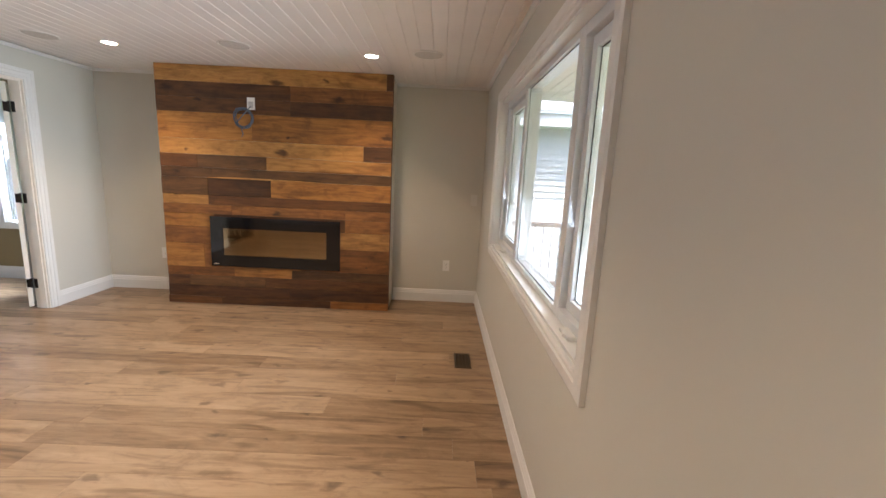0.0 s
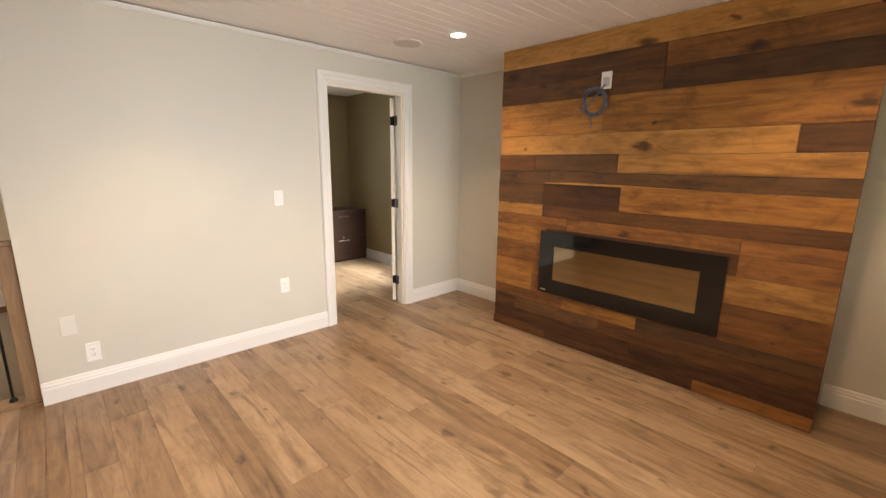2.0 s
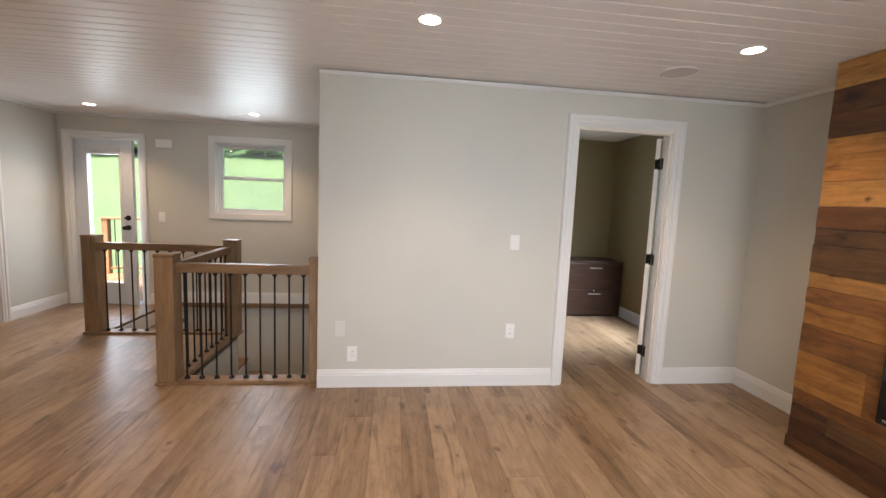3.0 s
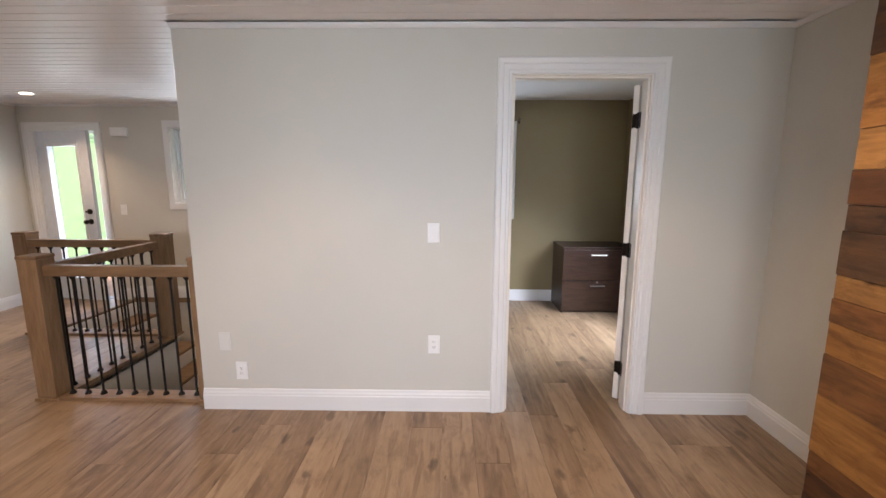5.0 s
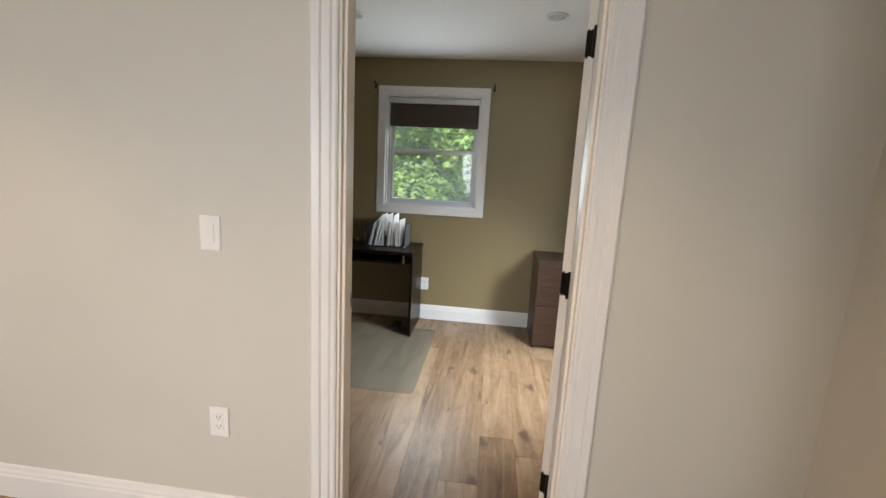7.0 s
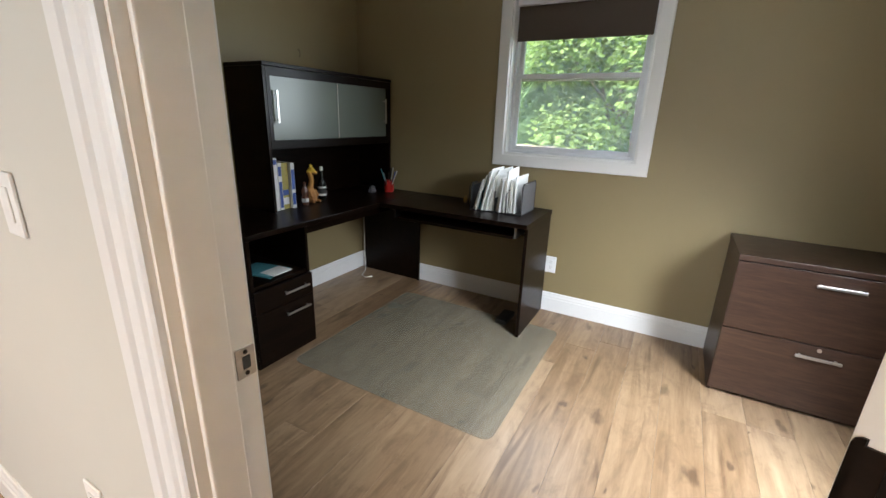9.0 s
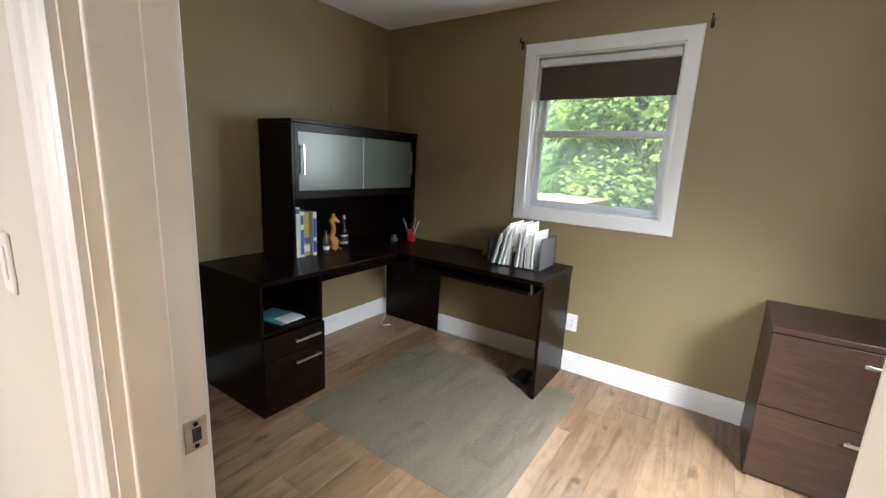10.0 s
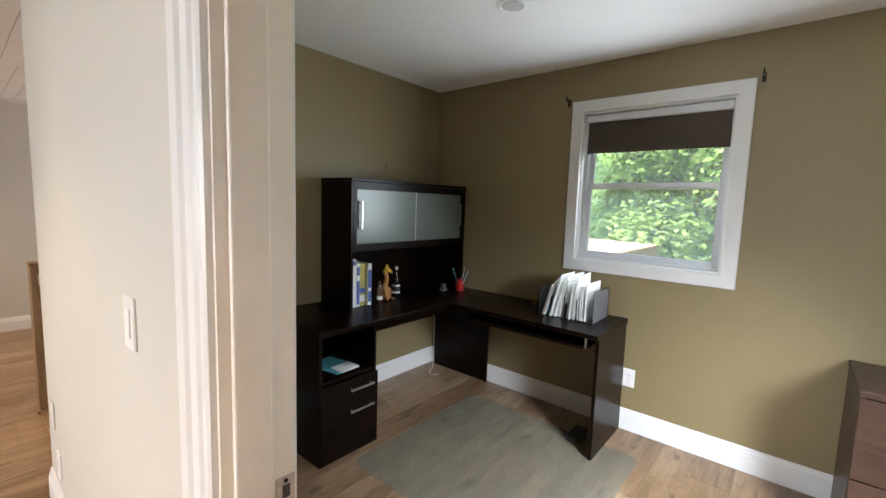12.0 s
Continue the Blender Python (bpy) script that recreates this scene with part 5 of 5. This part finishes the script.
solid("foundation", box(box(B(-6.42, -6.30, -2.62, 4.83, -3.0, -0.03), 0.50, 0.62, -2.62, 4.83, -3.0, -0.03), -6.30, 0.50, 4.70, 4.82, -3.0, -0.06), plain("foundation_block", (0.35, 0.34, 0.33), 0.9), "grey foundation walls under the house", "wall", "structure")


def maple(x, y, z, h, r, n, seed, label):
    g = random.Random(seed)
    t = thing("maple_tree", (x, y, z), label, "tree", "maple trees")
    bm = bmesh.new()
    rod(bm, (x, y, z), (x + 0.1, y, z + h * 0.55), h * 0.030, 10, h * 0.016)
    blobs = []
    for k in range(11):
        a = g.uniform(0, 6.28)
        f = g.uniform(0.15, 1.0)
        e = Vector((x + math.cos(a) * r * 0.75 * f, y + math.sin(a) * r * 0.75 * f, z + h * g.uniform(0.22, 0.92)))
        s = Vector((x, y, z + h * g.uniform(0.15, 0.5)))
        rod(bm, s, e, h * 0.009, 6, h * 0.003)
        blobs.append((e, r * g.uniform(0.35, 0.6)))
    part("trunk", bm, BARK, t)
    vv, ff = [], []
    for k in range(int(n * 1.6)):
        c, br = g.choice(blobs)
        d = Vector((g.gauss(0, 1), g.gauss(0, 1), g.gauss(0, 0.7))).normalized()
        p = c + d * br * g.uniform(0.55, 1.08)
        up = (Vector((0, 0, 1)) + Vector((g.gauss(0, 0.5), g.gauss(0, 0.5), g.gauss(0, 0.3))) + d * 0.5).normalized()
        side = up.cross(Vector((g.gauss(0, 1), g.gauss(0, 1), 0.1))).normalized()
        fwd = up.cross(side)
        s = g.uniform(0.055, 0.10)
        q = len(vv)
        vv += [p + side * s * a + fwd * s * b - up * s * c2 for a, b, c2 in ((0, -0.9, 0), (0.75, -0.15, 0.12), (0.35, 0.3, 0.05), (0, 1.0, 0.25), (-0.35, 0.3, 0.05), (-0.75, -0.15, 0.12))]
        ff.append(tuple(range(q, q + 6)))
    me = bpy.data.meshes.new("crown")
    me.from_pydata(vv, [], ff)
    me.materials.append(MAPLE)
    ob = new("crown", me)
    ob.parent, ob.matrix_parent_inverse = t, t.matrix_basis.inverted()


def spruce(x, y, z, h, r, seed, label):
    g = random.Random(seed)
    t = thing("spruce_tree", (x, y, z), label, "tree", "spruce trees")
    part("trunk", rod(bmesh.new(), (x, y, z), (x, y, z + h * 0.97), h * 0.018, 8, 0.01), BARK, t)
    vv, ff = [], []
    tiers = int(h / 0.15)
    for k in range(tiers):
        f = k / tiers
        zz = z + 0.35 + f * (h - 0.4)
        rr = r * (1 - f) ** 0.85 + 0.05
        nb = 7 + int(9 * (1 - f))
        for b in range(nb):
            a = g.uniform(0, 6.28)
            l = rr * g.uniform(0.75, 1.1)
            d, s = Vector((math.cos(a), math.sin(a), 0)), Vector((-math.sin(a), math.cos(a), 0))
            m = max(4, int(l / 0.085))
            for i in range(m):
                u = (i + 0.5) / m
                c = Vector((x, y, zz)) + d * l * u + Vector((0, 0, -0.30 * l * u * u + 0.10 * l * u))
                w = 0.15 * (1.15 - u) * (0.5 + l) + 0.03
                for sg in (-1, 1):
                    q = len(vv)
                    tip = c + s * sg * w * g.uniform(0.8, 1.2) + d * 0.10 - Vector((0, 0, 0.05 + 0.22 * g.random()))
                    vv += [c - d * 0.05 + Vector((0, 0, 0.02)), c + d * 0.05, tip]
                    ff.append((q, q + 1, q + 2))
    me = bpy.data.meshes.new("needles")
    me.from_pydata(vv, [], ff)
    me.materials.append(SPRUCE)
    ob = new("needles", me)
    ob.parent, ob.matrix_parent_inverse = t, t.matrix_basis.inverted()


def ground_z(x):
    return -1.05 + min(max(0.0, -x - 12.0), 34.0) * 0.23


for i, (x, y, h, r, n) in enumerate(((-15.5, 3.6, 7.5, 3.0, 12000), (-14.0, 2.2, 6.0, 2.2, 10000), (-17.5, 0.4, 8.5, 3.2, 10000), (-16.5, 6.5, 8.0, 3.0, 5000), (-20.0, 2.5, 10.0, 4.0, 9000), (-8.5, 9.5, 7.5, 2.6, 3500), (-3.5, 11.5, 8.0, 3.0, 3500), (-16.0, 5.4, 4.6, 2.3, 5000), (-16.8, 3.0, 4.8, 2.4, 6000), (-16.2, 1.2, 4.6, 2.3, 6000), (-22.0, 5.0, 9.0, 4.5, 7000), (-21.5, 0.4, 9.0, 4.5, 7000))):
    maple(x, y, ground_z(x), h, r, n, 20 + i, "leafy green maple at the edge of the garden")
for i, (x, y, h, r) in enumerate(((-14.6, 0.1, 5.6, 1.7), (-16.4, 1.6, 7.0, 2.0), (-15.2, 4.8, 6.0, 1.8), (-18.0, 3.0, 9.0, 2.6), (8.5, 14.0, 8.5, 2.6), (10.5, 12.5, 9.0, 2.8), (7.0, 17.0, 9.5, 3.0), (12.5, 10.0, 9.0, 2.8), (-36, -14, 11, 3.4), (-35, -19, 12, 3.6), (-37, -9, 10, 3.2), (-38, -24, 12, 3.6))):
    spruce(x, y, ground_z(x), h, r, 60 + i, "tall dark green spruce")
for i, (x, y) in enumerate(((-37, -5), (-36.5, -17), (-39, -30), (-38, 1))):
    maple(x, y, ground_z(x), 9.5, 4.0, 2600, 90 + i, "broad green tree on the far bank")

# garden deck and timber planter behind the house
gd = thing("garden_deck", (-7.4, -2.0, -1.0), "pale timber deck outside the garden door", "deck")
for i in range(17):
    part("deck_board", B(-8.6, -6.45, -3.6 + i * 0.145, -3.6 + i * 0.145 + 0.138, -0.09, -0.055, bevel=0.003), CEDAR, gd)
part("joists", box(box(B(-8.58, -8.52, -3.6, -1.15, -1.2, -0.091), -7.5, -7.45, -3.6, -1.15, -1.2, -0.091), -6.55, -6.5, -3.6, -1.15, -1.2, -0.091), CEDAR, gd)
gr = thing("deck_railing", (-8.5, -2.4, -0.05), "cedar deck railing with thin dark balusters", "railing")
for y in (-3.5, -1.25):
    part("post", B(-8.6, -8.5, y - 0.05, y + 0.05, -0.055, 0.92, bevel=0.005), CEDAR, gr)
part("top_rail", B(-8.62, -8.48, -3.55, -1.20, 0.92, 0.955, bevel=0.005), CEDAR, gr)
part("bottom_rail", B(-8.575, -8.525, -3.45, -1.30, 0.03, 0.07, bevel=0.004), CEDAR, gr)
for i in range(17):
    y = -3.36 + i * 0.12
    part("baluster", rod(bmesh.new(), (-8.55, y, 0.07), (-8.55, y, 0.92), 0.009, 6), IRON, gr)
tp = thing("timber_platform", (-10.9, 0.5, -1.0), "pale timber platform among the trees", "platform")
for i in range(9):
    part("board", B(-12.6 + i * 0.36, -12.6 + i * 0.36 + 0.35, -0.9, 1.55, 0.76, 0.80, bevel=0.004), DECKWOOD, tp)
part("fascia_board", B(-12.6, -9.37, 1.552, 1.59, 0.50, 0.798, bevel=0.004), CEDAR, tp)
part("fascia_board", B(-9.36, -9.32, -0.9, 1.55, 0.50, 0.798, bevel=0.004), CEDAR, tp)
for x in (-12.4, -9.5):
    for y in (-0.8, 1.45):
        part("post", B(x - 0.06, x + 0.06, y - 0.06, y + 0.06, -1.1, 0.759), CEDAR, tp)

# front porch
po = thing("porch", (2.3, 1.5, -0.1), "front porch with boarded ceiling and pale deck", "porch", "", "structure")
part("deck_frame", B(0.63, 4.1, -2.6, 5.6, -1.1, -0.16), DECKWOOD, po)
for i in range(24):
    x = 0.64 + i * 0.144
    part("deck_board", B(x, x + 0.138, -2.6, 5.62, -0.159, -0.125, bevel=0.003), DECKWOOD, po)
SOFFIT = painted("pale_soffit_board", (0.72, 0.64, 0.57), 0.5, 0.06, 60, 0.05, 4.0)
for i in range(30):
    x = 0.64 + i * 0.12
    bm = B(x, x + 0.114, -2.6, 5.75, 0, 0.015, bevel=0.002)
    for v in bm.verts:
        v.co.z += 2.49 - (v.co.x - 0.62) * 0.03
    part("soffit_board", bm, SOFFIT, po)
part("porch_roof", B(0.63, 4.3, -2.7, 5.80, 2.52, 2.64), FASCIA, po)
pr = thing("porch_railing", (2.4, 5.5, -0.12), "cedar porch railing with black iron balusters", "railing")
part("top_rail", B(0.66, 4.0, 5.44, 5.57, 0.80, 0.855, bevel=0.005), CEDAR, pr)
part("bottom_rail", B(0.66, 4.0, 5.46, 5.55, -0.03, 0.045, bevel=0.005), CEDAR, pr)
for x in (2.38, 4.05):
    part("post", B(x - 0.065, x + 0.065, 5.435, 5.565, -0.125, 0.80 if x < 3 else 2.38, bevel=0.006), CEDAR, pr)
for i in range(29):
    x = 0.74 + i * 0.113
    if abs(x - 2.38) > 0.08:
        part("baluster", rod(bmesh.new(), (x, 5.505, 0.045), (x, 5.505, 0.80), 0.008, 6), IRON, pr)

# neighbouring wing with lap siding
wg = thing("garage_wing", (1.8, 10.0, -1.0), "grey lap-sided wing with white fascia and roof edge", "house")
part("wall", B(-1.5, 3.55, 8.05, 12.0, -1.1, 2.36), SIDING, wg)
for i in range(29):
    z = -1.05 + i * 0.118
    bm = bmesh.new()
    pts = [(-1.5, 8.048, z + 0.118), (3.53, 8.048, z + 0.118), (3.53, 8.026, z), (-1.5, 8.026, z), (-1.5, 8.05, z), (3.53, 8.05, z)]
    v = [bm.verts.new(p) for p in pts]
    bm.faces.new((v[3], v[2], v[1], v[0]))
    bm.faces.new((v[4], v[5], v[2], v[3]))
    part("siding_board", bm, SIDING, wg)
part("corner_trim", B(3.50, 3.60, 8.01, 8.06, -1.1, 2.36), FASCIA, wg)
part("fascia", B(-1.8, 4.35, 7.60, 7.64, 2.36, 2.58, bevel=0.004), FASCIA, wg)
part("soffit", B(-1.8, 4.33, 7.64, 8.05, 2.36, 2.375), FASCIA, wg)
bm = bmesh.new()
q = [(-1.9, 7.52, 2.58), (4.45, 7.52, 2.58), (4.45, 10.2, 3.75), (-1.9, 10.2, 3.75)]
lo, hi = [bm.verts.new(p) for p in q], [bm.verts.new((a, c, e + 0.05)) for a, c, e in q]
bm.faces.new(lo[::-1]), bm.faces.new(hi)
for i in range(4):
    bm.faces.new((lo[i], lo[(i + 1) % 4], hi[(i + 1) % 4], hi[i]))
part("roof", bm, plain("light_grey_shingle", (0.30, 0.30, 0.31), 0.9, 0, 20, 0.3), wg)
part("utility_door", B(1.55, 2.25, 7.99, 8.024, -1.05, 0.95, bevel=0.004), FASCIA, wg)
fl_ = thing("security_light", (2.98, 8.0, 2.1), "white twin floodlight under the eave", "light")
bm = rod(bmesh.new(), (2.98, 8.03, 2.13), (2.98, 7.96, 2.13), 0.05, 14)
part("base", bm, PLASTIC, fl_)
for dx in (-0.09, 0.09):
    part("lamp_head", lathe(bmesh.new(), [(0.03, 0), (0.055, 0.05), (0.06, 0.12), (0.055, 0.125)], Matrix.Translation((2.98 + dx * 0.6, 7.96, 2.12)) @ Matrix.Rotation(radians(115), 4, "X") @ Matrix.Rotation(dx * 4, 4, "Y"), 16), PLASTIC, fl_, smooth=True)

# parked car
cm = Matrix.Translation((5.25, 9.5, -1.0)) @ Matrix.Rotation(radians(-30), 4, "Z")
car = thing("parked_car", (5.25, 9.5, -1.0), "dark blue-grey parked car with alloy wheels", "car")
PAINT = plain("dark_blue_car_paint", (0.02, 0.028, 0.04), 0.18, 0.3, 3, 0.05)
bm = bmesh.new()
prof = [(-0.85, 0.35), (-0.92, 0.62), (-0.80, 0.88), (0.35, 1.02), (1.05, 1.50), (2.6, 1.55), (3.4, 1.35), (3.62, 0.95), (3.66, 0.50), (3.5, 0.32)]
left, right = [bm.verts.new(cm @ Vector((px, 0.04 + 0.22 * max(0, pz - 0.95), pz))) for px, pz in prof], [bm.verts.new(cm @ Vector((px, 1.76 - 0.22 * max(0, pz - 0.95), pz))) for px, pz in prof]
bm.faces.new(left), bm.faces.new(right[::-1])
for i in range(len(prof)):
    j = (i + 1) % len(prof)
    bm.faces.new((left[i], left[j], right[j], right[i]))
bmesh.ops.bevel(bm, geom=bm.edges[:], offset=0.05, segments=2, affect="EDGES")
part("body", bm, PAINT, car, smooth=True)
part("side_window", B(0.95, 2.9, -0.015, 0.10, 1.06, 1.40, cm, 0.02), BLACKGLASS, car)
for wx in (0.0, 2.72):
    for wy in (-0.01, 1.60):
        mm = cm @ Matrix.Translation((wx, wy, 0.35)) @ Matrix.Rotation(radians(-90), 4, "X")
        ty = part("wheel", lathe(bmesh.new(), [(0.25, 0.0), (0.33, 0.0), (0.355, 0.03), (0.355, 0.18), (0.33, 0.21), (0.25, 0.21)], mm, 36), plain("tyre_rubber", (0.02, 0.02, 0.02), 0.85), car, smooth=True)
        part("rim_disc", lathe(bmesh.new(), [(0.248, 0.012), (0.235, 0.025), (0.235, 0.05)], mm @ Matrix.Translation((0, 0, 0.0 if wy < 0 else 0.15)), 30), SLOT, ty)
        bm = bmesh.new()
        tube(bm, [mm @ Vector((0.243 * math.cos(q), 0.243 * math.sin(q), 0.0)) for q in (i * math.pi / 18 for i in range(36))], 0.012, 6, True)
        rod(bm, mm @ Vector((0, 0, -0.012)), mm @ Vector((0, 0, 0.01)), 0.05, 16)
        for s in range(10):
            box(bm, 0.03, 0.24, -0.016, 0.016, -0.012, 0.006, mm @ Matrix.Rotation(s * math.pi / 5, 4, "Z"))
        part("rim", bm, STEEL, ty)
    part("wheel_arch", lathe(bmesh.new(), [(0.40, 0.0), (0.40, 0.06)], cm @ Matrix.Translation((wx, 0.0, 0.36)) @ Matrix.Rotation(radians(-90), 4, "X"), 32), SLOT, car)

# ---- floors ----
def slab(name, rects, z0, z1, mat, label):
    bm = bmesh.new()
    for a in rects:
        box(bm, *a, z0, z1)
    return solid(name, bm, mat, label, "floor", "structure")


LIVING = [(-4.96, EAST, SOUTH - 0.12, SW_M), (BACK, -4.96, SOUTH - 0.12, SW_S), (-3.87, EAST, SW_M, NORTH), (OFF_W, -3.87, OFF_S, OFF_N)]
floor = slab("floor", [(a - 0.0, c, d, e) for a, c, d, e in LIVING], -0.05, -0.012, SUBFLOOR, "wide warm oak plank floor")
slab("floor_side_room", [(-6.1, -3.4, -4.4, SOUTH - 0.12)], -0.05, 0.0, plain("warm_tile", (0.5, 0.36, 0.22), 0.4, 0, 4, 0.1), "warm toned side room floor")
PW, rng = 0.184, random.Random(11)


def spans(y0, y1):
    """Stretches of x free for planks in a row."""
    y = (y0 + y1) / 2
    if y > NORTH:
        return [(OFF_W, OFF_E)]
    if y > OFF_S:
        return [(OFF_W, EAST)]
    if y > SW_M:
        return [(-3.87 if y < 1.0 else -3.80, EAST)]
    return [(-4.96 if y > SW_S else BACK, EAST)]


cuts = sorted({SOUTH - 0.1, SW_S, SW_M, 1.0, OFF_S, NORTH, OFF_N})
rows = []
y = SOUTH - 0.1
k = 0
while y < OFF_N - 0.001:
    y2 = SOUTH - 0.1 + (k + 1) * PW
    nxt = min([c for c in cuts if c > y + 1e-4] + [y2])
    rows.append((k, y, min(y2, nxt)))
    if nxt >= y2 - 1e-6:
        k += 1
    y = min(y2, nxt)
offsets = {}
plank_cache = {}
for k, ya, yb in rows:
    if yb - ya < 0.004:
        continue
    if k not in offsets:
        offsets[k] = (rng.uniform(0, 2.2), rng.choice((1.9, 2.2, 2.2)))
    off, length = offsets[k]
    for xa, xb in spans(ya, yb):
        x = -7.0 - off
        while x < xb:
            a, c = max(x, xa), min(x + length, xb)
            if c - a > 0.02:
                key = (round(c - a, 3), round(yb - ya, 3))
                if key not in plank_cache:
                    l, w, b = key[0] / 2 - 0.0003, key[1] / 2 - 0.0003, 0.0010
                    vs = [(sx * l, sy * w, z) for z in (-0.0119, -b) for sx, sy in ((-1, -1), (1, -1), (1, 1), (-1, 1))] + [(sx * (l - b), sy * (w - b), 0.0) for sx, sy in ((-1, -1), (1, -1), (1, 1), (-1, 1))]
                    fs = [(8, 9, 10, 11)] + [(q + i, q + (i + 1) % 4, q + 4 + (i + 1) % 4, q + 4 + i) for q in (0, 4) for i in range(4)]
                    me = bpy.data.meshes.new("plank")
                    me.from_pydata(vs, [], fs)
                    me.materials.append(FLOORWOOD)
                    plank_cache[key] = me
                pl = new("plank", plank_cache[key])
                pl.parent = floor
                pl.location = ((a + c) / 2, (ya + yb) / 2, 0)
            x += length
